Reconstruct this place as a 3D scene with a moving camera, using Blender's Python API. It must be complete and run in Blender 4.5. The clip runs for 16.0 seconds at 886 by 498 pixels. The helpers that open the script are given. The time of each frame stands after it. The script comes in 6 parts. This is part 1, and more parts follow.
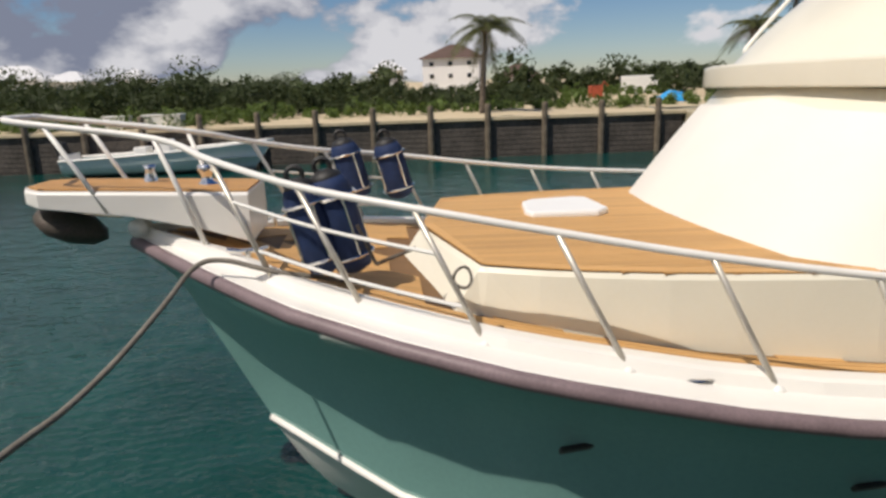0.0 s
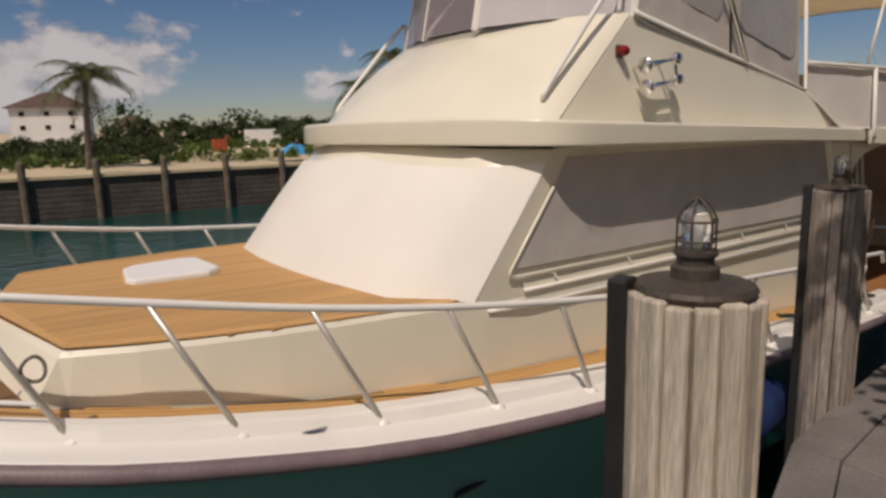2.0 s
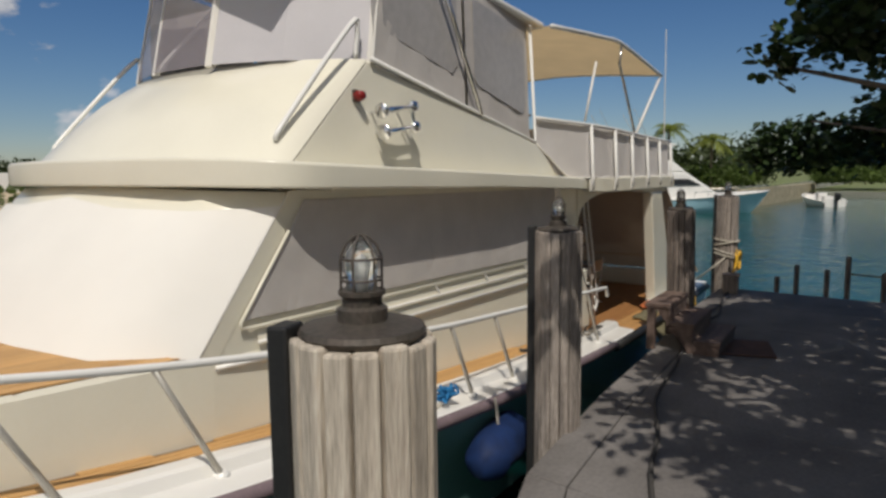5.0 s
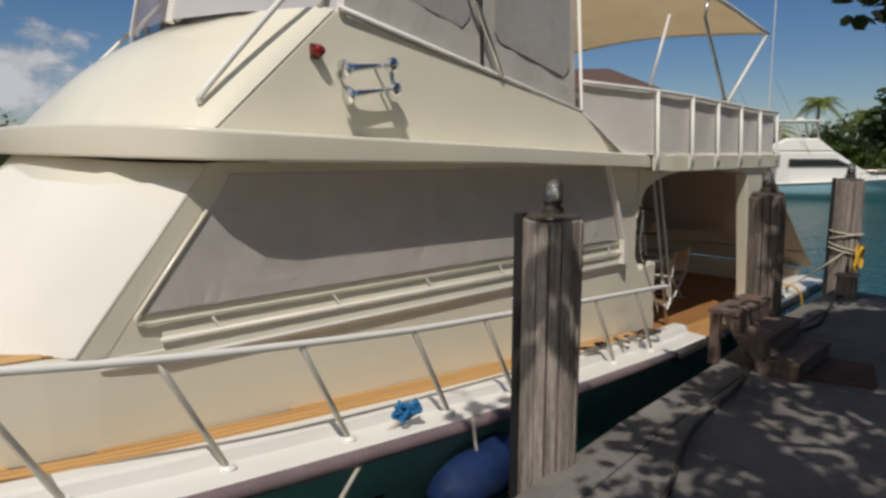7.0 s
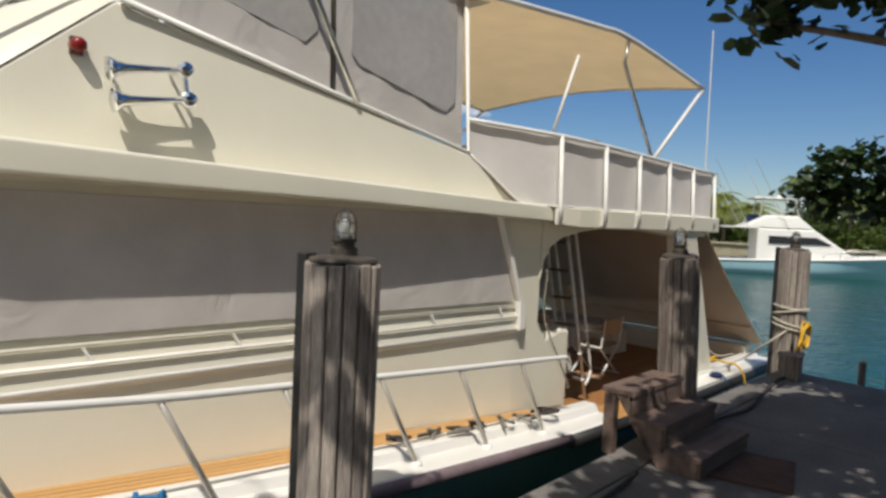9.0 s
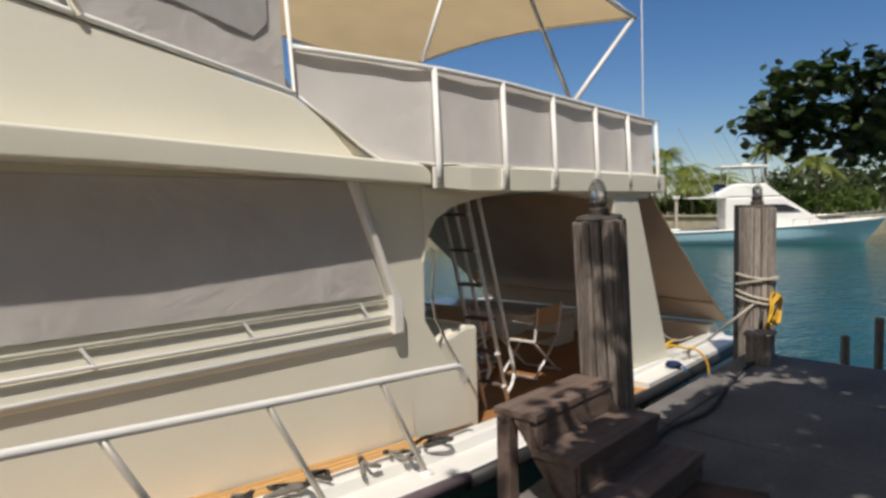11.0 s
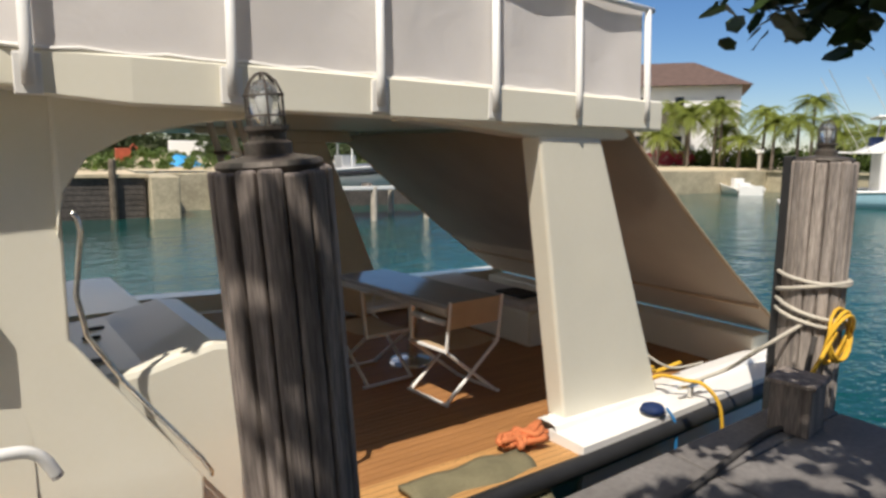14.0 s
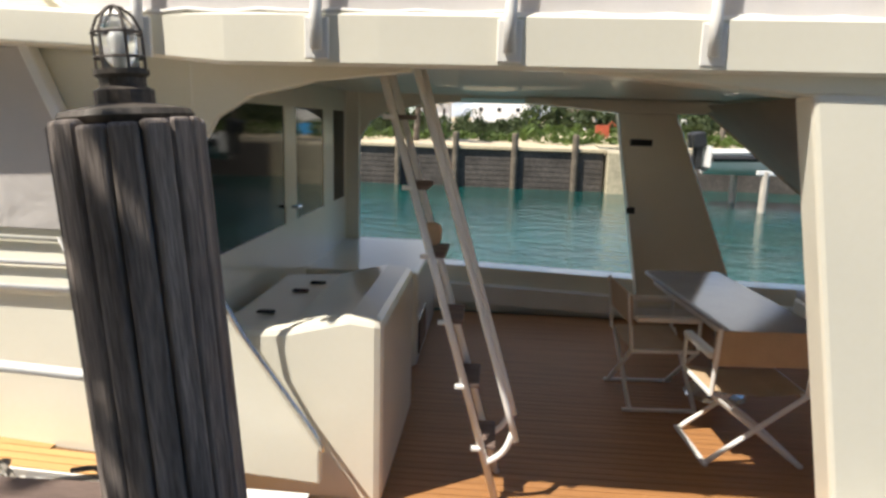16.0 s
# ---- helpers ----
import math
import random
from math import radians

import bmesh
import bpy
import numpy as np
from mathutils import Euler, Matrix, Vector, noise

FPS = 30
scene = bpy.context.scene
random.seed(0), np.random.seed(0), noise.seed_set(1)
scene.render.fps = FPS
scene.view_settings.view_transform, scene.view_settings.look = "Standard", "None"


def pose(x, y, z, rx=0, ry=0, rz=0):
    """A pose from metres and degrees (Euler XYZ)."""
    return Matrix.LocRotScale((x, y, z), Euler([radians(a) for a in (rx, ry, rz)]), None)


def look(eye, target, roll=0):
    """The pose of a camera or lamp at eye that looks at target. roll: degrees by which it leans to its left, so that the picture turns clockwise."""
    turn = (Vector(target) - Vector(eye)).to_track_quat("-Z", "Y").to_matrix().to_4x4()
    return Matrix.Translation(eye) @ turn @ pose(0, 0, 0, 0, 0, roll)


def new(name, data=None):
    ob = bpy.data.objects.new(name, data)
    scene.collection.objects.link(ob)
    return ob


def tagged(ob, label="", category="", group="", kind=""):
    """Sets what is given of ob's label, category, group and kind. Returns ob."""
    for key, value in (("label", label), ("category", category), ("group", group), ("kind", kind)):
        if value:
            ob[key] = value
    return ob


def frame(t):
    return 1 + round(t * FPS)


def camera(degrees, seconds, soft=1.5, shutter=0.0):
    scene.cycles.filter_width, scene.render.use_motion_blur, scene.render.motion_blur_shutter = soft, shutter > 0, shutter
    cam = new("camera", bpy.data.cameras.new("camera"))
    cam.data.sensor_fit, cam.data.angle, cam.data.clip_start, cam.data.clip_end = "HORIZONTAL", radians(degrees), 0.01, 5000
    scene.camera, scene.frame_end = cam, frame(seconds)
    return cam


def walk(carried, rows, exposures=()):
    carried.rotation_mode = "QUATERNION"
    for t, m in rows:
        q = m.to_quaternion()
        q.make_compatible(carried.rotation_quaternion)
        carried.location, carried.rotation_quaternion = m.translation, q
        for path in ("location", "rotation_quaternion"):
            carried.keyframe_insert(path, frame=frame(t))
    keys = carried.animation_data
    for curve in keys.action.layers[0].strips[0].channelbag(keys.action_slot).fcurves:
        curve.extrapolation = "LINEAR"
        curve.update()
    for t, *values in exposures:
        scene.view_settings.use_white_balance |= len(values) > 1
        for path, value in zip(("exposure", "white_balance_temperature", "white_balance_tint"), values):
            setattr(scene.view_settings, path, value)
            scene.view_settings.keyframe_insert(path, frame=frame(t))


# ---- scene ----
cam = camera(67.9, 16.0, soft=2.9)
PATH = [
    (0, (-0.062, -0.051, 2.105), (-0.024, 1.890, 1.625), -2.07),
    (0.5, (-0.010, -0.063, 2.110), (0.297, 1.853, 1.627), -1.67),
    (1, (0.060, -0.062, 2.124), (0.629, 1.795, 1.649), -2.00),
    (1.5, (0.102, -0.060, 2.125), (0.939, 1.706, 1.702), -1.62),
    (2, (0.167, -0.067, 2.133), (1.221, 1.594, 1.771), -1.56),
    (2.5, (0.214, -0.086, 2.152), (1.457, 1.453, 1.853), -1.14),
    (3, (0.250, -0.109, 2.160), (1.651, 1.299, 1.927), -0.95),
    (3.5, (0.278, -0.139, 2.150), (1.807, 1.137, 1.963), -1.07),
    (4, (0.278, -0.153, 2.147), (1.884, 1.027, 1.972), -1.18),
    (4.5, (0.359, -0.148, 2.105), (1.951, 1.045, 1.901), -0.97),
    (7, (2.002, -0.297, 2.046), (3.278, 1.215, 1.747), 0.14),
    (7.5, (2.411, -0.379, 2.030), (3.684, 1.132, 1.718), -1.03),
    (8, (2.773, -0.390, 1.985), (4.042, 1.128, 1.691), 0.58),
    (8.5, (3.113, -0.372, 1.957), (4.400, 1.147, 1.769), 0.16),
    (9, (3.452, -0.358, 1.878), (4.755, 1.155, 1.771), 2.78),
    (9.5, (3.798, -0.208, 1.806), (5.154, 1.258, 1.701), 0.00),
    (12, (6.313, 0.485, 1.666), (7.666, 1.950, 1.522), -1.07),
    (12.5, (6.838, 0.620, 1.660), (8.154, 2.117, 1.497), 0.78),
    (13, (7.366, 0.715, 1.653), (8.620, 2.259, 1.443), -0.30),
    (13.5, (7.902, 0.783, 1.665), (9.102, 2.364, 1.421), 0.18),
    (14, (8.388, 0.875, 1.637), (9.430, 2.557, 1.349), 0.73),
    (14.5, (8.799, 1.030, 1.629), (9.682, 2.800, 1.333), -0.27),
    (15, (9.248, 1.108, 1.616), (9.764, 3.014, 1.297), 1.57),
    (15.5, (9.587, 1.231, 1.601), (9.673, 3.198, 1.250), 2.53),
    (16, (9.970, 1.271, 1.606), (9.671, 3.212, 1.228), 1.55),
]
walk(cam, [(t, look(eye, target, roll)) for t, eye, target, roll in PATH],
     exposures=[(0.0, 0.0, 6600, 13), (1.2, -0.38, 6950, 18), (2.5, -0.56, 7050, 19), (3.5, -0.57, 6650, 14), (4.5, -0.36, 6400, 11), (7.0, -0.36, 6400, 11), (7.5, -0.18, 6350, 10), (8.5, 0.08, 6350, 10), (9.5, 0.1, 6400, 10), (12.0, 0.2, 6400, 13), (13.0, 0.35, 6400, 13), (14.0, 0.48, 6450, 12), (15.5, 0.75, 6450, 11), (16.0, 1.0, 6400, 11)])

# ---- light ----
SUN_FROM = Vector((-1.417, -1.125, 2.8)).normalized()
world = bpy.data.worlds.new("sky_world")
scene.world = world
world.use_nodes = True
wn, wl = world.node_tree.nodes, world.node_tree.links
wn.clear()
sky = wn.new("ShaderNodeTexSky")
sky.sky_type, sky.sun_disc = "NISHITA", False
sky.sun_elevation = math.asin(SUN_FROM.z)
sky.sun_rotation = math.atan2(SUN_FROM.x, SUN_FROM.y)
sky.air_density, sky.dust_density, sky.ozone_density = 1.0, 0.15, 1.8
coord = wn.new("ShaderNodeTexCoord")
flat = wn.new("ShaderNodeMapping")
flat.inputs["Scale"].default_value = (1.0, 1.0, 1.7)
puff = wn.new("ShaderNodeTexNoise")
puff.inputs["Scale"].default_value, puff.inputs["Detail"].default_value, puff.inputs["Roughness"].default_value = 5.0, 12.0, 0.56
where = wn.new("ShaderNodeTexNoise")
where.inputs["Scale"].default_value, where.inputs["Detail"].default_value = 1.3, 2.0
axes = wn.new("ShaderNodeSeparateXYZ")
west = wn.new("ShaderNodeMath")
west.operation = "MULTIPLY_ADD"
west.inputs[1].default_value = -0.3
sat = wn.new("ShaderNodeHueSaturation")
sat.inputs["Saturation"].default_value, sat.inputs["Value"].default_value = 1.2, 1.1
both = wn.new("ShaderNodeMath")
both.operation = "MULTIPLY_ADD"
both.inputs[1].default_value = 0.55
ramp = wn.new("ShaderNodeValToRGB")
ramp.color_ramp.elements[0].position, ramp.color_ramp.elements[1].position = 0.785, 0.84
cloud = wn.new("ShaderNodeValToRGB")
cloud.color_ramp.elements[0].color, cloud.color_ramp.elements[1].color = (3.4, 3.9, 5.2, 1), (11.0, 11.2, 11.6, 1)
cloud.color_ramp.elements[0].position, cloud.color_ramp.elements[1].position = 0.45, 0.58
mixsky = wn.new("ShaderNodeMixRGB")
back = wn.new("ShaderNodeBackground")
back.inputs["Strength"].default_value = 0.06
outw = wn.new("ShaderNodeOutputWorld")
wl.new(coord.outputs["Generated"], flat.inputs["Vector"])
wl.new(flat.outputs[0], puff.inputs["Vector"])
wl.new(flat.outputs[0], where.inputs["Vector"])
wl.new(where.outputs[0], both.inputs[0])
wl.new(puff.outputs[0], both.inputs[2])
wl.new(coord.outputs["Generated"], axes.inputs[0])
wl.new(axes.outputs[0], west.inputs[0])
wl.new(both.outputs[0], west.inputs[2])
wl.new(west.outputs[0], ramp.inputs[0])
cool = wn.new("ShaderNodeMixRGB")
cool.blend_type = "MULTIPLY"
cool.inputs[0].default_value = 1.0
cool.inputs[2].default_value = (0.91, 0.96, 1.08, 1)
wl.new(sky.outputs[0], cool.inputs[1])
wl.new(cool.outputs[0], sat.inputs["Color"])
wl.new(puff.outputs[0], cloud.inputs[0])
wl.new(ramp.outputs[0], mixsky.inputs[0])
wl.new(sat.outputs[0], mixsky.inputs[1])
wl.new(cloud.outputs[0], mixsky.inputs[2])
wl.new(mixsky.outputs[0], back.inputs[0])
wl.new(back.outputs[0], outw.inputs[0])
sun_data = bpy.data.lights.new("sun", "SUN")
sun_data.energy, sun_data.angle, sun_data.color = 3.9, radians(0.6), (1.0, 0.93, 0.82)
sun = new("sun", sun_data)
sun.matrix_world = look(SUN_FROM * 30, (0, 0, 0))


# ---- materials ----
def mat(name, base, rough=0.5, metal=0.0, var=0.12, scale=6.0, fine=60.0, bump=0.05, stretch=(1, 1, 1), coat=0.0, trans=0.0, stain=None, amount=0.4, ior=1.45, alpha=1.0, spec=0.5):
    """Two scales of variation in colour, one of fine relief, and a stain colour in blotches."""
    m = bpy.data.materials.new(name)
    m.use_nodes = True
    n, l = m.node_tree.nodes, m.node_tree.links
    b = n["Principled BSDF"]
    tc = n.new("ShaderNodeTexCoord")
    mp = n.new("ShaderNodeMapping")
    mp.inputs["Scale"].default_value = stretch
    l.new(tc.outputs["Object"], mp.inputs[0])
    big = n.new("ShaderNodeTexNoise")
    big.inputs["Scale"].default_value, big.inputs["Detail"].default_value = scale, 4
    small = n.new("ShaderNodeTexNoise")
    small.inputs["Scale"].default_value, small.inputs["Detail"].default_value = fine, 4
    l.new(mp.outputs[0], big.inputs[0])
    l.new(mp.outputs[0], small.inputs[0])
    r = n.new("ShaderNodeValToRGB")
    r.color_ramp.elements[0].position, r.color_ramp.elements[1].position = 0.3, 0.7
    lo = [max(0, c * (1 - var)) for c in base]
    hi = [min(1, c * (1 + var)) for c in base]
    if stain:
        lo = [c * (1 - amount) + s * amount for c, s in zip(base, stain)]
    r.color_ramp.elements[0].color, r.color_ramp.elements[1].color = (*lo, 1), (*hi, 1)
    l.new(big.outputs[0], r.inputs[0])
    grain = n.new("ShaderNodeMixRGB")
    grain.blend_type = "OVERLAY"
    grain.inputs[0].default_value = min(1.0, var * 2)
    l.new(r.outputs[0], grain.inputs[1])
    l.new(small.outputs[0], grain.inputs[2])
    l.new(grain.outputs[0], b.inputs["Base Color"])
    b.inputs["Roughness"].default_value, b.inputs["Metallic"].default_value = rough, metal
    b.inputs["Coat Weight"].default_value, b.inputs["Transmission Weight"].default_value = coat, trans
    b.inputs["IOR"].default_value, b.inputs["Alpha"].default_value = ior, alpha
    b.inputs["Specular IOR Level"].default_value = spec
    if bump:
        bp = n.new("ShaderNodeBump")
        bp.inputs["Strength"].default_value, bp.inputs["Distance"].default_value = bump, 0.01
        l.new(small.outputs[0], bp.inputs["Height"])
        l.new(bp.outputs[0], b.inputs["Normal"])
    return m


def striped(m, axis, width, dark, share=0.08, depth=0.3):
    """Adds narrow dark caulk lines at an even spacing across one axis to a material made by mat()."""
    n, l = m.node_tree.nodes, m.node_tree.links
    b = n["Principled BSDF"]
    tc = n.new("ShaderNodeTexCoord")
    sep = n.new("ShaderNodeSeparateXYZ")
    l.new(tc.outputs["Object"], sep.inputs[0])
    mod = n.new("ShaderNodeMath")
    mod.operation = "PINGPONG"
    mod.inputs[1].default_value = width / 2
    l.new(sep.outputs["XYZ".index(axis)], mod.inputs[0])
    less = n.new("ShaderNodeMath")
    less.operation = "LESS_THAN"
    less.inputs[1].default_value = width * share / 2
    l.new(mod.outputs[0], less.inputs[0])
    mix = n.new("ShaderNodeMixRGB")
    old = b.inputs["Base Color"].links[0].from_socket
    l.new(less.outputs[0], mix.inputs[0])
    l.new(old, mix.inputs[1])
    mix.inputs[2].default_value = (*dark, 1)
    l.new(mix.outputs[0], b.inputs["Base Color"])
    return m


GEL = mat("cream_gelcoat", (0.80, 0.765, 0.635), 0.28, var=0.03, scale=1.5, fine=40, bump=0.01, coat=0.3)
GELW = mat("white_gelcoat", (0.83, 0.81, 0.76), 0.3, var=0.03, scale=2, fine=40, bump=0.01, coat=0.2)
HULL = mat("teal_hull_paint", (0.20, 0.38, 0.345), 0.1, var=0.04, scale=1.0, fine=30, bump=0.004, coat=0.25)
BOTTOM = mat("dark_bottom_paint", (0.02, 0.025, 0.03), 0.6, var=0.3)
RUB = mat("mauve_rub_rail", (0.20, 0.15, 0.16), 0.5, var=0.15, scale=5)
TEAK = striped(mat("teak_decking", (0.50, 0.27, 0.095), 0.6, var=0.13, scale=3, fine=50, bump=0.08, stretch=(0.6, 8, 8)), "Y", 0.055, (0.16, 0.08, 0.03), 0.10)
CANVAS = mat("grey_canvas", (0.61, 0.575, 0.54), 0.85, var=0.06, scale=3, fine=220, bump=0.15)
CANVASW = mat("pale_canvas", (0.74, 0.71, 0.685), 0.85, var=0.05, scale=3, fine=220, bump=0.15)
MESHC = mat("beige_mesh_curtain", (0.42, 0.34, 0.25), 0.9, var=0.06, scale=2, fine=250, bump=0.1)
BIMINI = mat("tan_bimini_canvas", (0.62, 0.47, 0.27), 0.85, var=0.06, scale=2, fine=220, bump=0.1)
VINYL = mat("clear_vinyl", (0.42, 0.38, 0.42), 0.1, var=0.02, alpha=0.3, bump=0.02, fine=8)
ALLOY = mat("brushed_aluminium", (0.60, 0.57, 0.50), 0.38, 0.55, var=0.06, bump=0.02)
KHAKI = mat("khaki_canvas", (0.17, 0.15, 0.085), 0.9, var=0.2, scale=5, fine=120, bump=0.3)
WHITE = mat("white_paint", (0.80, 0.79, 0.75), 0.35, var=0.03, bump=0.02)
STEEL = mat("stainless_steel", (0.72, 0.70, 0.66), 0.22, 1.0, var=0.05, bump=0.01)
CHROME = mat("chrome", (0.85, 0.85, 0.85), 0.08, 1.0, var=0.02, bump=0)
BLACK = mat("black_rubber", (0.02, 0.02, 0.02), 0.55, var=0.2)
IRON = mat("weathered_bronze", (0.075, 0.06, 0.05), 0.6, 0.3, var=0.3, scale=14, stain=(0.07, 0.075, 0.06))
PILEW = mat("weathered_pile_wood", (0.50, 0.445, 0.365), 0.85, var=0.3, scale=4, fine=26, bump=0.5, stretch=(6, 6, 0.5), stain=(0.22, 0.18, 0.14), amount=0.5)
# PILEM: pile wood darkened and streaked to carry leaf shade in its colour
PILEM = mat("shade_toned_pile_wood", (0.30, 0.26, 0.225), 0.85, var=0.42, scale=4, fine=26, bump=0.5, stretch=(6, 6, 0.5), stain=(0.10, 0.085, 0.075), amount=0.65)
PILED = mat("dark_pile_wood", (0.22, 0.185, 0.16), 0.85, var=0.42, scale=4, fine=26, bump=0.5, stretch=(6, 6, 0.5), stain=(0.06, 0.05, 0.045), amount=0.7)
DOCKW = mat("grey_dock_timber", (0.175, 0.165, 0.155), 0.85, var=0.24, scale=2.5, fine=22, bump=0.35, stretch=(1, 1, 1), stain=(0.11, 0.095, 0.085))
STEPW = mat("brown_step_timber", (0.15, 0.105, 0.085), 0.8, var=0.25, scale=3, fine=30, bump=0.35, stretch=(0.6, 6, 6))
GLASS = mat("dark_glass", (0.012, 0.014, 0.015), 0.04, var=0.02, bump=0)
LAMPG = mat("lamp_glass", (0.9, 0.92, 0.9), 0.05, trans=0.9, var=0.02, bump=0)
RED = mat("red_lens", (0.22, 0.012, 0.01), 0.2, var=0.05, bump=0)
BLUE = mat("blue_fender_cloth", (0.01, 0.026, 0.085), 0.75, var=0.25, scale=8, fine=180, bump=0.2)
# BLUE's counterpart, darkened for the shade between hull and dock
BLUEF = mat("shade_dark_fender_cloth", (0.005, 0.022, 0.09), 0.7, var=0.3, scale=9, fine=160, bump=0.3)
ROPEG = mat("weathered_grey_rope", (0.20, 0.18, 0.15), 0.9, var=0.25, fine=200, bump=0.4)
RUSTM = mat("rusty_brown_mat", (0.10, 0.05, 0.03), 0.85, var=0.3, scale=6, fine=40, bump=0.2, stain=(0.05, 0.03, 0.02), amount=0.6)
LAWN = mat("shore_lawn", (0.11, 0.15, 0.04), 0.9, var=0.25, scale=0.3, fine=6, bump=0.2, stain=(0.32, 0.27, 0.17), amount=0.4)
PALEGREEN = mat("pale_green_hull", (0.62, 0.70, 0.66), 0.25, var=0.04, bump=0.01, coat=0.3)
COVERW = mat("white_cover_cloth", (0.80, 0.775, 0.715), 0.75, var=0.03, scale=1.2, fine=240, bump=0.06)
BLUEROPE = mat("blue_rope", (0.02, 0.18, 0.42), 0.8, var=0.25, fine=200, bump=0.3)
ROPE = mat("pale_rope", (0.52, 0.48, 0.40), 0.9, var=0.15, fine=200, bump=0.4)
ROPED = mat("dark_rope", (0.06, 0.055, 0.05), 0.9, var=0.2, fine=200, bump=0.4)
YELLOW = mat("yellow_rope", (0.72, 0.42, 0.03), 0.7, var=0.15, fine=200, bump=0.3)
ORANGE = mat("orange_line", (0.55, 0.17, 0.06), 0.8, var=0.2, fine=150, bump=0.3)
PLASTIC = mat("white_plastic", (0.82, 0.82, 0.80), 0.4, var=0.02, bump=0.01)
TAN = mat("tan_upholstery", (0.50, 0.36, 0.22), 0.8, var=0.08, fine=150, bump=0.1)
TABLET = mat("glossy_table_top", (0.42, 0.42, 0.44), 0.12, var=0.05, bump=0.01)
SAND = mat("pale_sand", (0.55, 0.45, 0.30), 0.95, var=0.12, scale=0.6, fine=6, bump=0.2, stain=(0.36, 0.30, 0.17))
WALLT = mat("dark_bulkhead_timber", (0.085, 0.072, 0.06), 0.85, var=0.3, scale=1, fine=8, bump=0.3)
STONE = mat("pale_seawall_stone", (0.42, 0.36, 0.24), 0.9, var=0.2, scale=1, fine=7, bump=0.5)
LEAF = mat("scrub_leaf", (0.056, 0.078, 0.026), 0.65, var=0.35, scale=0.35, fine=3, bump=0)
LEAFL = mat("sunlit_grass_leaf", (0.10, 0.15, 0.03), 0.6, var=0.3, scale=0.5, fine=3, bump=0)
LEAFD = mat("sea_grape_leaf", (0.03, 0.055, 0.014), 0.45, var=0.35, scale=2, fine=30, bump=0)
# darker copy of FROND, with shade put into the leaf colour
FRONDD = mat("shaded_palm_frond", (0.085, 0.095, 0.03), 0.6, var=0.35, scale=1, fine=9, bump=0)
PANEL = mat("pale_vinyl_panel", (0.70, 0.68, 0.70), 0.35, var=0.04, scale=2, fine=60, bump=0.05)
PANE = mat("saloon_glass", (0.008, 0.008, 0.008), 0.05, var=0.02, bump=0, spec=0.22)
# a lighter tan than the WALLT planks
POSTW = mat("tan_post_timber", (0.15, 0.12, 0.085), 0.85, var=0.3, scale=3, fine=14, bump=0.3)
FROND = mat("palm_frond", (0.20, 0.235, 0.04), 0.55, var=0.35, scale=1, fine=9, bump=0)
BARK = mat("grey_bark", (0.16, 0.13, 0.10), 0.9, var=0.25, scale=5, fine=30, bump=0.5)
STUCCO = mat("white_stucco", (0.78, 0.77, 0.76), 0.85, var=0.04, scale=0.8, fine=12, bump=0.1)
BLOOM = mat("crimson_blossom", (0.30, 0.02, 0.05), 0.7, var=0.3, scale=1.5, fine=8, bump=0)
ROOFT = mat("brown_shingle", (0.11, 0.07, 0.055), 0.85, var=0.2, scale=2, fine=12, bump=0.3)
ROOFW = mat("white_metal_roof", (0.72, 0.72, 0.72), 0.5, var=0.05, scale=1, bump=0.05)
PALEBLUE = mat("pale_blue_hull", (0.42, 0.66, 0.74), 0.2, var=0.04, bump=0.01, coat=0.4)
TARP = mat("blue_tarp", (0.03, 0.30, 0.62), 0.5, var=0.2, scale=2, fine=6, bump=0.4)
REDP = mat("rusty_red_paint", (0.34, 0.07, 0.03), 0.7, var=0.25, scale=2)


def water_material():
    m = mat("sea_water", (0.004, 0.055, 0.047), 0.03, var=0.25, scale=0.06, fine=0.4, bump=0, ior=1.33)
    n, l = m.node_tree.nodes, m.node_tree.links
    tc = n.new("ShaderNodeTexCoord")
    mp = n.new("ShaderNodeMapping")
    mp.inputs["Scale"].default_value = (1.0, 1.7, 1.0)
    mp.inputs["Rotation"].default_value = (0, 0, 0.5)
    l.new(tc.outputs["Object"], mp.inputs[0])
    a, c = n.new("ShaderNodeTexNoise"), n.new("ShaderNodeTexNoise")
    a.inputs["Scale"].default_value, a.inputs["Detail"].default_value = 1.1, 3
    c.inputs["Scale"].default_value, c.inputs["Detail"].default_value = 4.5, 3
    l.new(mp.outputs[0], a.inputs[0])
    l.new(mp.outputs[0], c.inputs[0])
    ad = n.new("ShaderNodeMath")
    ad.operation = "MULTIPLY_ADD"
    ad.inputs[1].default_value = 0.35
    l.new(c.outputs[0], ad.inputs[0])
    l.new(a.outputs[0], ad.inputs[2])
    bp = n.new("ShaderNodeBump")
    bp.inputs["Strength"].default_value, bp.inputs["Distance"].default_value = 0.5, 0.16
    l.new(ad.outputs[0], bp.inputs["Height"])
    l.new(bp.outputs[0], n["Principled BSDF"].inputs["Normal"])
    return m


WATER = water_material()


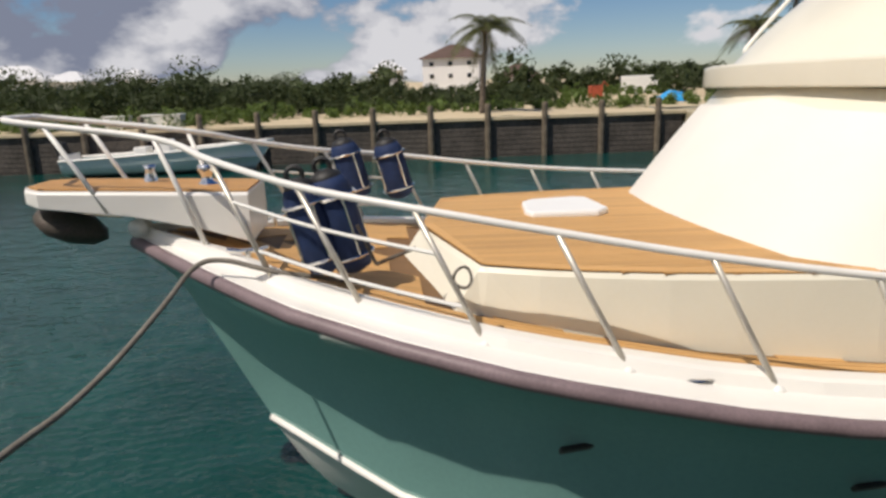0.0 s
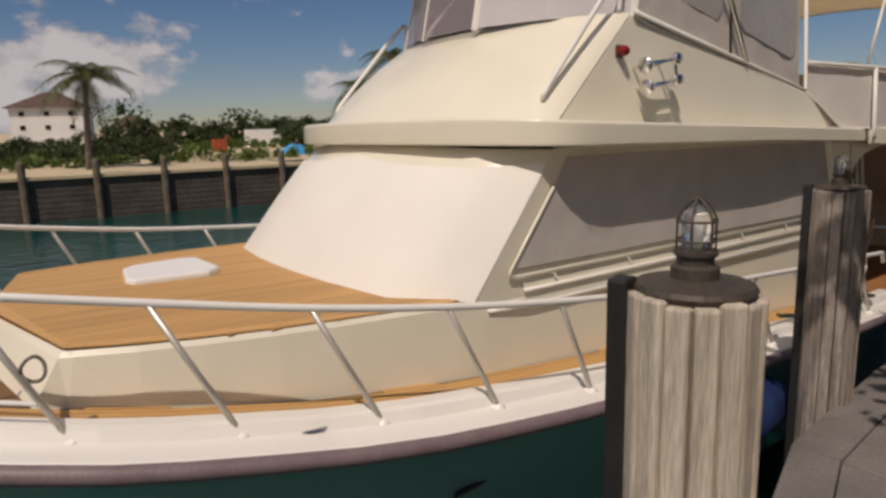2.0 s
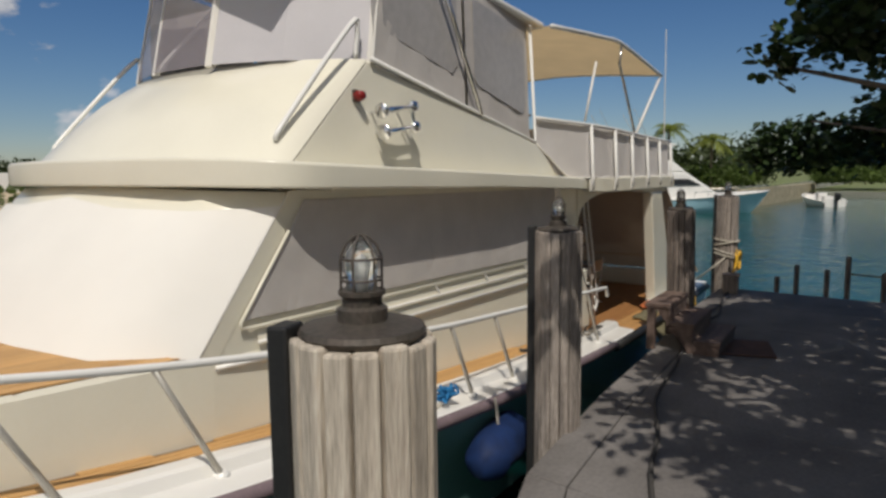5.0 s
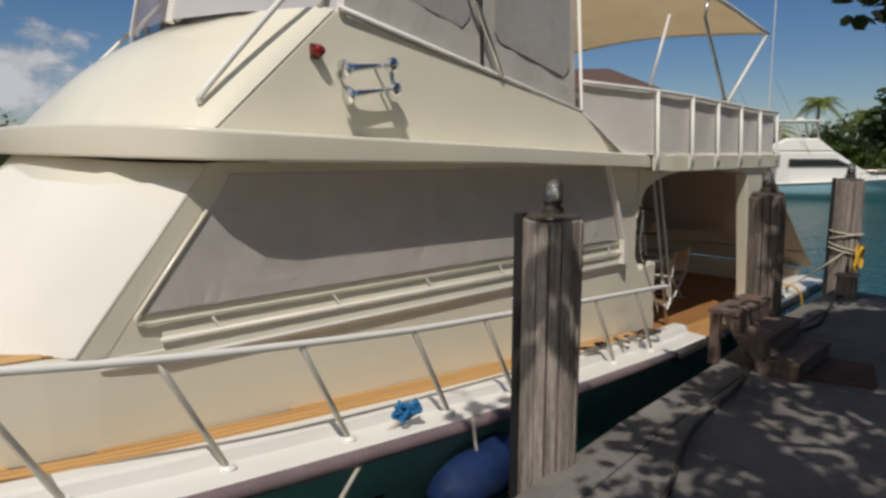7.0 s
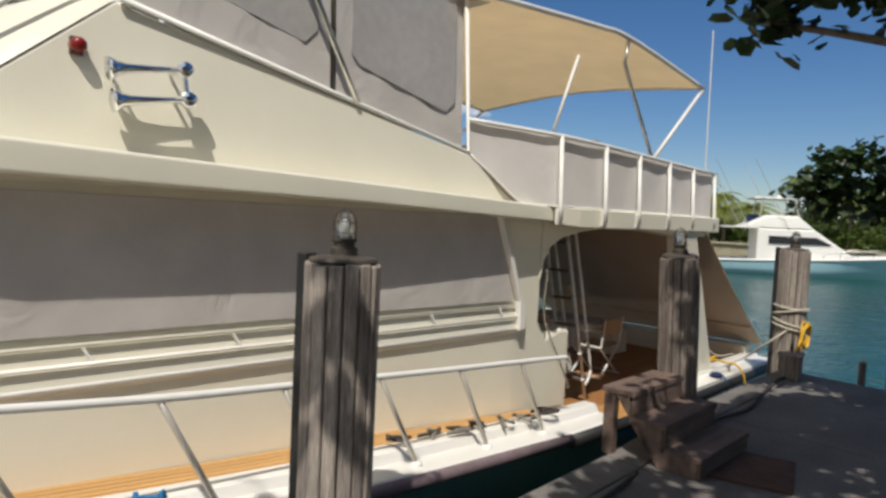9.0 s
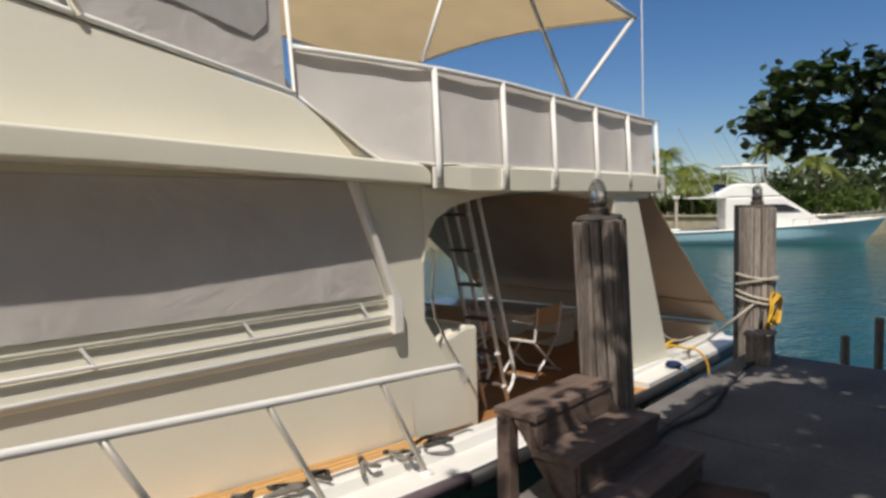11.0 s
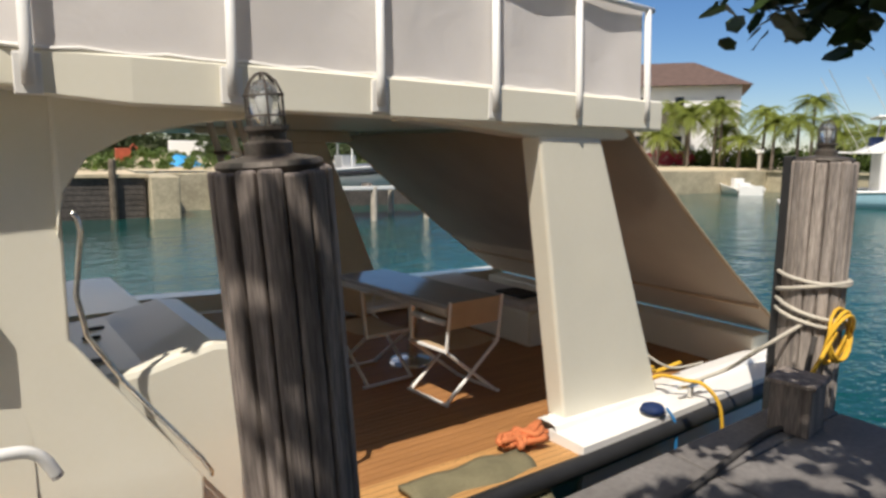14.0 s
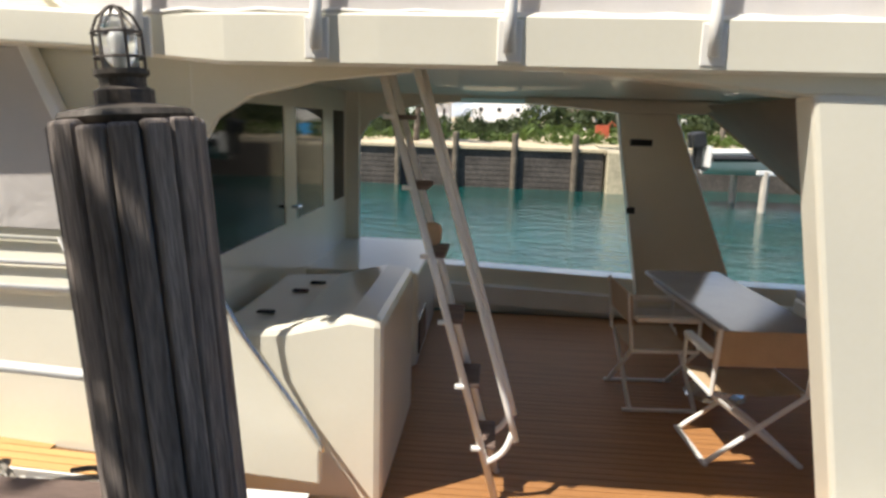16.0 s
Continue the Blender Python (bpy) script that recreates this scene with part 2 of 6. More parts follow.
def cloth(m, share, wrinkle=0.0, scale=3.0):
    """Lets light through a thin fabric or leaf, and gives it broad soft wrinkles."""
    n, l = m.node_tree.nodes, m.node_tree.links
    p, o = n["Principled BSDF"], n["Material Output"]
    tr, mx = n.new("ShaderNodeBsdfTranslucent"), n.new("ShaderNodeMixShader")
    mx.inputs[0].default_value = share
    l.new(p.inputs["Base Color"].links[0].from_socket, tr.inputs["Color"])
    l.new(p.outputs[0], mx.inputs[1])
    l.new(tr.outputs[0], mx.inputs[2])
    l.new(mx.outputs[0], o.inputs[0])
    if wrinkle:
        tc, no, bp = n.new("ShaderNodeTexCoord"), n.new("ShaderNodeTexNoise"), n.new("ShaderNodeBump")
        no.inputs["Scale"].default_value, no.inputs["Detail"].default_value, no.inputs["Distortion"].default_value = scale, 3, 1.2
        l.new(tc.outputs["Object"], no.inputs[0])
        bp.inputs["Strength"].default_value, bp.inputs["Distance"].default_value = wrinkle, 0.05
        l.new(no.outputs[0], bp.inputs["Height"])
        old = p.inputs["Normal"].links
        if old:
            l.new(old[0].from_socket, bp.inputs["Normal"])
        l.new(bp.outputs[0], p.inputs["Normal"])
    return m


cloth(BIMINI, 0.5, 0.15, 1.2)
cloth(CANVASW, 0.2, 0.16, 3.0)
cloth(CANVAS, 0.08, 0.35, 2.5)
cloth(MESHC, 0.06, 0.2, 1.5)
cloth(LEAF, 0.25)
cloth(LEAFL, 0.3)
cloth(LEAFD, 0.2)
cloth(FROND, 0.35)
cloth(FRONDD, 0.2)
cloth(PANEL, 0.25, 0.1, 2.0)
CAULK = mat("dark_deck_caulk", (0.19, 0.105, 0.045), 0.7, var=0.1)
TEAKP = mat("teak_plank", (0.57, 0.33, 0.125), 0.6, var=0.09, scale=2, fine=50, bump=0.1, stretch=(0.6, 9, 9))
tn, tl = TEAKP.node_tree.nodes, TEAKP.node_tree.links
info, vary = tn.new("ShaderNodeObjectInfo"), tn.new("ShaderNodeHueSaturation")
span = tn.new("ShaderNodeMapRange")
span.inputs["To Min"].default_value, span.inputs["To Max"].default_value = 0.9, 1.1
tl.new(info.outputs["Random"], span.inputs[0])
tl.new(span.outputs[0], vary.inputs["Value"])
tl.new(tn["Principled BSDF"].inputs["Base Color"].links[0].from_socket, vary.inputs["Color"])
tl.new(vary.outputs[0], tn["Principled BSDF"].inputs["Base Color"])
# same teak as the decks, darkened so the cockpit's shade is in its colour
TEAKC = mat("shade_darkened_cockpit_teak", (0.335, 0.16, 0.057), 0.6, var=0.16, scale=2, fine=50, bump=0.1, stretch=(0.6, 9, 9), stain=(0.2, 0.09, 0.03), amount=0.4)
SMOKE = mat("smoky_vinyl", (0.44, 0.42, 0.405), 0.3, var=0.08, scale=1.5, fine=12, bump=0.06)


# ---- building helpers ----
def part(name, bm, material, parent=None, label="", smooth=False, matrix=None):
    me = bpy.data.meshes.new(name)
    bmesh.ops.recalc_face_normals(bm, faces=bm.faces)
    bm.to_mesh(me)
    bm.free()
    if smooth:
        for p in me.polygons:
            p.use_smooth = True
    me.materials.append(material)
    ob = new(name, me)
    if parent:
        ob.parent = parent
    if matrix:
        ob.matrix_basis = matrix
    if label:
        tagged(ob, label)
    return ob


def soft_edges(bm, width, segments=2, angle=35):
    es = [e for e in bm.edges if len(e.link_faces) == 2 and e.calc_face_angle(0) > radians(angle)]
    if es:
        bmesh.ops.bevel(bm, geom=es, offset=width, segments=segments, affect="EDGES", profile=0.5, clamp_overlap=True)
    return bm


def box(size, at=(0, 0, 0), rot=(0, 0, 0), bevel=0.0, bm=None):
    """A box given by its size and its middle."""
    b = bmesh.new()
    bmesh.ops.create_cube(b, size=1, matrix=pose(*at, *rot) @ Matrix.Diagonal((*size, 1)))
    if bevel:
        soft_edges(b, bevel)
    return merge(bm, b)


def merge(bm, b):
    if bm is None:
        return b
    me = bpy.data.meshes.new("tmp")
    b.to_mesh(me)
    b.free()
    bm.from_mesh(me)
    bpy.data.meshes.remove(me)
    return bm


def prism(outline, lift, bevel=0.0, bm=None):
    """A solid between a closed outline of 3D points and the same outline moved by lift."""
    b = bmesh.new()
    vs = [b.verts.new(p) for p in outline]
    f = b.faces.new(vs)
    r = bmesh.ops.extrude_face_region(b, geom=[f])
    bmesh.ops.translate(b, vec=lift, verts=[v for v in r["geom"] if isinstance(v, bmesh.types.BMVert)])
    bmesh.ops.recalc_face_normals(b, faces=b.faces)
    if bevel:
        soft_edges(b, bevel)
    return merge(bm, b)


def loft(rings, closed=False, caps=False, bm=None):
    b = bmesh.new()
    vs = [[b.verts.new(p) for p in r] for r in rings]
    for r0, r1 in zip(vs, vs[1:]):
        k = len(r0)
        for i in range(k if closed else k - 1):
            j = (i + 1) % k
            b.faces.new((r0[i], r0[j], r1[j], r1[i]))
    if caps:
        b.faces.new(vs[0])
        b.faces.new(vs[-1])
    bmesh.ops.remove_doubles(b, verts=b.verts, dist=1e-5)
    return merge(bm, b)


def curve_points(pts, per=6):
    """Points of a smooth line through pts."""
    ps = [Vector(p) for p in pts]
    if len(ps) < 3 or per < 2:
        return ps
    out = []
    for i in range(len(ps) - 1):
        p0, p1, p2, p3 = ps[max(i - 1, 0)], ps[i], ps[i + 1], ps[min(i + 2, len(ps) - 1)]
        for k in range(per):
            t = k / per
            out.append(0.5 * (2 * p1 + (p2 - p0) * t + (2 * p0 - 5 * p1 + 4 * p2 - p3) * t * t + (3 * p1 - p0 - 3 * p2 + p3) * t ** 3))
    return out + [ps[-1]]


def tube(pts, r, sides=8, per=1, bm=None, taper=None, closed=False):
    ps = curve_points(pts, per)
    rings = []
    up = Vector((0, 0, 1))
    prev = None
    for i, p in enumerate(ps):
        d = (ps[min(i + 1, len(ps) - 1)] - ps[max(i - 1, 0)]).normalized()
        if closed and i in (0, len(ps) - 1):
            d = (ps[1] - ps[-2]).normalized()
        x = prev if prev is not None else (up.cross(d) if abs(d.z) < 0.95 else Vector((1, 0, 0)).cross(d))
        x = (x - d * x.dot(d)).normalized()
        prev = x
        y = d.cross(x)
        k = r if taper is None else r + (taper - r) * i / (len(ps) - 1)
        rings.append([p + (x * math.cos(a) + y * math.sin(a)) * k for a in [2 * math.pi * j / sides for j in range(sides)]])
    return loft(rings, closed=True, caps=not closed, bm=bm)


def lathe(profile, sides=24, at=(0, 0, 0), bm=None):
    """A turned body from (radius, height) pairs."""
    rings = [[Vector(at) + Vector((r * math.cos(a), r * math.sin(a), z)) for a in [2 * math.pi * j / sides for j in range(sides)]] for r, z in profile]
    return loft(rings, closed=True, caps=True, bm=bm)


def thing(name, label, category, matrix=Matrix(), group="", kind=""):
    e = new(name)
    e.matrix_basis = matrix
    return tagged(e, label, category, group, kind)


def interp(x, xs, ys):
    return float(np.interp(x, xs, ys))


SEA = -1.35
BOAT = pose(0, 5.04, 0, 0, 0, 4.5)


def on_boat(s, v, z, rz=0):
    return BOAT @ pose(s, v, z, 0, 0, rz)


# ---- setting: water, far ground, dock ----
def grid_sheet(x0, x1, y0, y1, nx, ny, height):
    b = bmesh.new()
    vs = [[b.verts.new((x0 + (x1 - x0) * i / nx, y0 + (y1 - y0) * j / ny, height(x0 + (x1 - x0) * i / nx, y0 + (y1 - y0) * j / ny))) for j in range(ny + 1)] for i in range(nx + 1)]
    for i in range(nx):
        for j in range(ny):
            b.faces.new((vs[i][j], vs[i + 1][j], vs[i + 1][j + 1], vs[i][j + 1]))
    return b


tagged(part("water", grid_sheet(-1500, 1500, -1500, 1500, 4, 4, lambda x, y: SEA), WATER), "rippled teal harbour water", "water", kind="structure")


def shore_height(x, y):
    return 0.5 + 0.012 * max(0, y - 34) + 0.25 * noise.noise(Vector((x * 0.15, y * 0.15, 0)))


def land(name, x0, x1, y0, y1, label, material):
    b = grid_sheet(x0, x1, y0, y1, 40, 24, shore_height)
    return tagged(part(name, b, material, smooth=True), label, "ground", kind="structure")


land("ground", -160, 12.5, 32.6, 420, "pale sandy shore with patches of scrub", SAND)
land("ground", 12.5, 160, 36.0, 420, "sandy shore behind the stone seawall", SAND)


# the timber bulkhead across the canal
bulk = thing("bulkhead", "dark timber bulkhead with tall posts along the canal", "seawall", pose(0, 32.2, 0), kind="structure")
part("sheeting", box((60, 0.25, 2.6), (-17.5, 0.2, -0.85), bevel=0.02), WALLT, bulk)
part("cap", box((60.2, 0.5, 0.16), (-17.5, 0.15, 0.5), bevel=0.02), SAND, bulk, "sand-dusted timber cap")
for k in range(20):
    b = lathe([(0.16, -2.2), (0.15, 1.15), (0.11, 1.22)], 10)
    part("post", b, POSTW, bulk, smooth=False, matrix=pose(11.2 - 2.75 * k, -0.12, 0))
for k in range(10):
    part("plank", box((59.8, 0.03, 0.2), (-17.5, 0.06, 0.28 - 0.235 * k)), WALLT, bulk)
seawall = thing("seawall", "pale rough stone seawall along the canal", "seawall", pose(0, 0, 0), kind="structure")
part("wall", box((80, 1.2, 2.8), (52.8, 36.0, -0.9), bevel=0.06), STONE, seawall)
part("wall", box((1.2, 5, 2.8), (13.2, 34.0, -0.9), bevel=0.06), STONE, seawall)
# dark sheet added in front of the stone, in place of shade behind the lift
part("sheeting", box((18.0, 0.3, 2.6), (25.0, 35.1, -0.95), bevel=0.02), WALLT, seawall, "dark sheet standing in for shade behind the boat lift")

# the dock
EDGE = [(-6.0, -1.6), (0.9, 0.75), (4.3, 2.15), (5.2, 2.35), (7.9, 2.68), (9.8, 3.02), (12.75, 3.3)]


def edge_y(x):
    return interp(x, [p[0] for p in EDGE], [p[1] for p in EDGE])


CONCRETE = mat("weathered_grey_concrete", (0.175, 0.163, 0.153), 0.9, var=0.16, scale=1.3, fine=30, bump=0.25, stain=(0.11, 0.10, 0.092), amount=0.8)
dock = thing("dock", "weathered grey dock deck dappled with leaf shade", "dock", kind="structure")
CUTS = [-9.0, -6.0, -3.0, 0.9, 4.3, 6.1, 7.9, 9.8, 11.3, 12.75]
for x0, x1 in zip(CUTS, CUTS[1:]):
    a, c = x0 + 0.006, x1 - 0.006
    b = prism([(a, -4.5, 0), (c, -4.5, 0), (c, edge_y(c) - 0.32, 0), (a, edge_y(a) - 0.32, 0)], (0, 0, -0.22), 0.008)
    part("slab", b, CONCRETE, dock)
    b = prism([(a, edge_y(a) - 0.312, 0.006), (c, edge_y(c) - 0.312, 0.006), (c, edge_y(c), 0.006), (a, edge_y(a), 0.006)], (0, 0, -0.32), 0.012)
    part("edge_beam", b, CONCRETE, dock)
    part("joint_filler", box((0.05, 6.0, 0.06), (x1, edge_y(x1) - 3.4, -0.05)), PILED, dock)
    part("dock_pile", lathe([(0.15, SEA - 1), (0.15, -0.2)], 10, (0.5 * (a + c), edge_y(0.5 * (a + c)) - 0.5, 0)), PILED, dock)
tagged(part("ground", grid_sheet(-400, 400, -400, -4.5, 4, 4, lambda x, y: -0.06), SAND), "sandy ground behind the dock", "ground", kind="structure")


# ---- the yacht ----
yacht = thing("motor_yacht", "cream and teal flybridge motor yacht moored beside the dock", "boat", BOAT)
S_X = [-2.28, -2.14, -1.66, -1.02, -0.39, 0.16, 0.67, 1.3, 1.83, 2.8, 4.0, 5.0, 6.4, 7.4, 11.7, 14.0]
S_H = [0.02, 0.17, 0.70, 1.33, 1.72, 1.98, 2.13, 2.27, 2.38, 2.46, 2.5, 2.53, 2.5, 2.45, 2.27, 2.18]
Z_X = [-2.28, -1.4, -0.4, 0.5, 1.3, 2.2, 3.1, 3.85, 4.64, 7.0, 8.2, 11.1, 14.0]
Z_Z = [1.10, 0.95, 0.78, 0.63, 0.51, 0.42, 0.34, 0.28, 0.22, 0.04, -0.05, -0.14, -0.17]


def sheer_h(s):
    return interp(s, S_X, S_H)


def sheer_z(s):
    return interp(s, Z_X, Z_Z)


STATIONS = [-2.28, -2.24, -2.16, -2.05, -1.95, -1.85, -1.7, -1.55, -1.42, -1.2, -1.0, -0.7, -0.4, -0.1, 0.2, 0.5, 0.9, 1.3, 1.8, 2.3, 2.8, 3.4, 4.0, 4.7, 5.4, 6.2, 7.0, 8.0, 9.0, 10.0, 11.0, 12.0, 12.8, 14.0]


def chine_z(s):
    return interp(s, [-2.28, -2.0, -1.42, -0.5, 1.0, 3.0, 13.4], [1.0, 0.72, -0.48, -0.66, -0.85, -1.05, -1.15])


def chine_h(s):
    return interp(s, [-2.28, -1.42, -0.4, 0.5, 1.5, 3.0, 5.0, 13.4], [0.005, 0.01, 0.98, 1.56, 1.88, 2.12, 2.18, 2.05])


def hull_ring(s, sign):
    """Sheer to chine at one station: hollow flare, steep below."""
    h, zs, zc, c = sheer_h(s), sheer_z(s) - 0.06, chine_z(s), chine_h(s)
    hollow = interp(s, [-2.0, 2.0, 5.0, 9.0], [0.62, 0.6, 0.4, 0.0])
    ring = []
    for k in range(13):
        q = 1 - k / 12
        ring.append((s, sign * (c + (h - c) * ((1 - hollow) * q + hollow * q ** 3.2)), zc + (zs - zc) * q))
    return ring


for sign in (-1, 1):
    part("hull_side", loft([hull_ring(s, sign) for s in STATIONS]), HULL, yacht, "glossy teal topsides", smooth=True)
    low = [s for s in STATIONS if s > -1.45]
    keel = lambda s: interp(s, [-1.42, -1.12, -0.6, 0.5, 13.4], [-0.52, -1.04, -1.5, -1.9, -1.9])
    part("bottom", loft([[(s, sign * chine_h(s), chine_z(s)), (s, sign * max(0.004, chine_h(s) - 0.04), chine_z(s) - 0.03), (s, sign * chine_h(s) * 0.5, 0.5 * (chine_z(s) + keel(s))), (s, 0, keel(s))] for s in low]), GELW if sign < 0 else BOTTOM, yacht, "pale boot-topped bottom", smooth=True)
    part("spray_rail", tube([(s, sign * (chine_h(s) + 0.012), chine_z(s)) for s in STATIONS if -1.5 < s < 6], 0.032, 6), GELW, yacht, "pale spray rail", smooth=True)
    part("rub_rail", tube([(s, sign * (sheer_h(s) + 0.012), sheer_z(s) - 0.05) for s in STATIONS if s <= 8.0], 0.05, 8), RUB, yacht, "mauve-grey rub rail", smooth=True)
    # from here aft the rub rail is thicker and black
    part("rub_rail", tube([(s, sign * (sheer_h(s) + 0.012), sheer_z(s) - 0.07) for s in STATIONS if s >= 8.0], 0.06, 8), BLACK, yacht, "black aft rub rail", smooth=True)
    # white covering board with a raised inner coaming
    rings = []
    aft = []
    for s in STATIONS[1:-6] + [8.9, 10.95] + STATIONS[-3:]:
        if s == 10.95 and sign < 0:
            aft, rings = rings, []
        h, z = sheer_h(s), sheer_z(s)
        w = min(0.4, h * 0.5)
        rings.append([(s, sign * h, z - 0.06), (s, sign * h, z - 0.015), (s, sign * (h - 0.02), z), (s, sign * (h - w * 0.55), z + 0.012), (s, sign * (h - w * 0.62), z + 0.075), (s, sign * (h - w * 0.72), z + 0.085), (s, sign * (h - w), z + 0.08), (s, sign * (h - w - 0.01), z - 0.1)])
    for board in (aft, rings):
        if board:
            part("covering_board", loft(board), GELW, yacht, "white covering board", smooth=False)
part("transom", prism([(14.0, -2.18, -0.23), (14.0, 2.18, -0.23), (14.0, 2.0, -1.2), (14.0, 0, -1.6), (14.0, -2.0, -1.2)], (0.06, 0, 0)), HULL, yacht)

# decks
deck = []
for s in [q for q in STATIONS if -2.1 < q < 8.1]:
    h = sheer_h(s) - min(0.4, sheer_h(s) * 0.5) - 0.002
    deck.append([(s, v * h, sheer_z(s) + 0.03 + 0.03 * (1 - v * v)) for v in (-1, -0.5, 0, 0.5, 1)])
part("teak_deck", loft(deck), CAULK, yacht, "honey-coloured teak planked side decks and foredeck")

# trunk cabin
TRUNK = [(8.2, -1.732), (7.95, -1.748), (2.64, -1.748), (2.4, -1.735), (2.0, -1.69), (1.6, -1.642), (1.2, -1.58), (0.8, -1.487), (0.48, -1.39), (0.19, -1.27), (0.15, -1.24), (-0.12, 0.0), (0.15, 1.24), (0.19, 1.27), (0.48, 1.39), (0.8, 1.487), (1.2, 1.58), (1.6, 1.642), (2.0, 1.69), (2.4, 1.735), (2.64, 1.748), (7.95, 1.748), (8.2, 1.732)]


def trunk_top(s):
    return interp(s, [-0.2, 2.4, 3.3, 8.2], [1.036, 0.97, 0.85, 0.79])


rings = []
for s, v in TRUNK:
    out = Vector((-0.2 if s < 0.18 else (-0.05 if s < 0.3 else 0), 0.06 * (1 if v > 0 else -1) if v else 0, 0))
    z = trunk_top(s)
    rings.append([(s + out.x, v + out.y * 0.4, sheer_z(s) + 0.02), (s + out.x * 0.15, v, z - 0.03), (s, v * 0.985, z)])
part("trunk_cabin", loft(rings), GEL, yacht, "cream trunk cabin sides")
outline = [(s, v * 0.985) for s, v in TRUNK if s < 3]
n_half = len(outline) // 2
lines = []
for i in range(n_half + 1):
    s, v = outline[i]
    s2, v2 = outline[-1 - i]
    lines.append([(s, v + (v2 - v) * k / 8, trunk_top(s) + 0.02 * (1 - (2 * k / 8 - 1) ** 2)) for k in range(9)])
part("trunk_deck", loft(lines), CAULK, yacht, "tan teak planking on the trunk cabin")
hb = prism([(0.74, 0.1, 0), (1.38, 0.06, 0), (1.52, 0.2, 0), (1.5, 0.82, 0), (1.36, 0.9, 0), (0.9, 0.86, 0), (0.78, 0.74, 0), (0.7, 0.24, 0)], (0, 0, 0.075), 0.025)
bmesh.ops.scale(hb, vec=(0.86, 0.86, 1), space=Matrix.Translation((-1.12, -0.48, 0)), verts=hb.verts)
bmesh.ops.translate(hb, vec=(0.0, -0.04, 1.005), verts=hb.verts)
part("deck_hatch", hb, PLASTIC, yacht, "white plastic deck hatch", smooth=False)

# deckhouse
FRONT = [(-1.743, 2.55), (-1.55, 2.29), (-1.34, 2.07), (-0.65, 1.975), (0, 1.95), (0.65, 1.975), (1.34, 2.07), (1.55, 2.29), (1.743, 2.55)]
TOPF = [(-1.743, 3.33), (-1.55, 3.12), (-1.34, 2.94), (-0.65, 2.83), (0, 2.80), (0.65, 2.83), (1.34, 2.94), (1.55, 3.12), (1.743, 3.33)]
rings = []
for k in range(7):
    q = k / 6
    bulge = 0.05 * math.sin(q * math.pi)
    rings.append([(f[1] + (t[1] - f[1]) * q - bulge * (1 - (f[0] / 1.743) ** 2), f[0] + (t[0] - f[0]) * q, 0.95 + 0.06 * (1 - abs(f[0]) / 1.72) + (1.96 - 0.95) * q) for f, t in zip(FRONT, TOPF)])
part("windscreen_header", loft([[(s + 0.03, v, z) for s, v, z in r] for r in rings]), GEL, yacht, "bare cream strip above the cover", smooth=True)
cover = []
for k in range(9):
    row = []
    for (v0, s0), (v1, s1) in zip(FRONT, TOPF):
        top = 0.90 - 0.05 * (1 - (abs(abs(v0) / 1.743 - 0.5) * 2) ** 2)
        q = k / 8 * top
        row.append((s0 + (s1 - s0) * q - 0.05 * math.sin(q * math.pi) * (1 - (v0 / 1.743) ** 2) - 0.006, v0 + (v1 - v0) * q, 0.955 + 0.06 * (1 - abs(v0) / 1.72) + 1.01 * q))
    cover.append(row)
part("windscreen_cover", loft(cover), COVERW, yacht, "taut white cover over the windscreen", smooth=True)
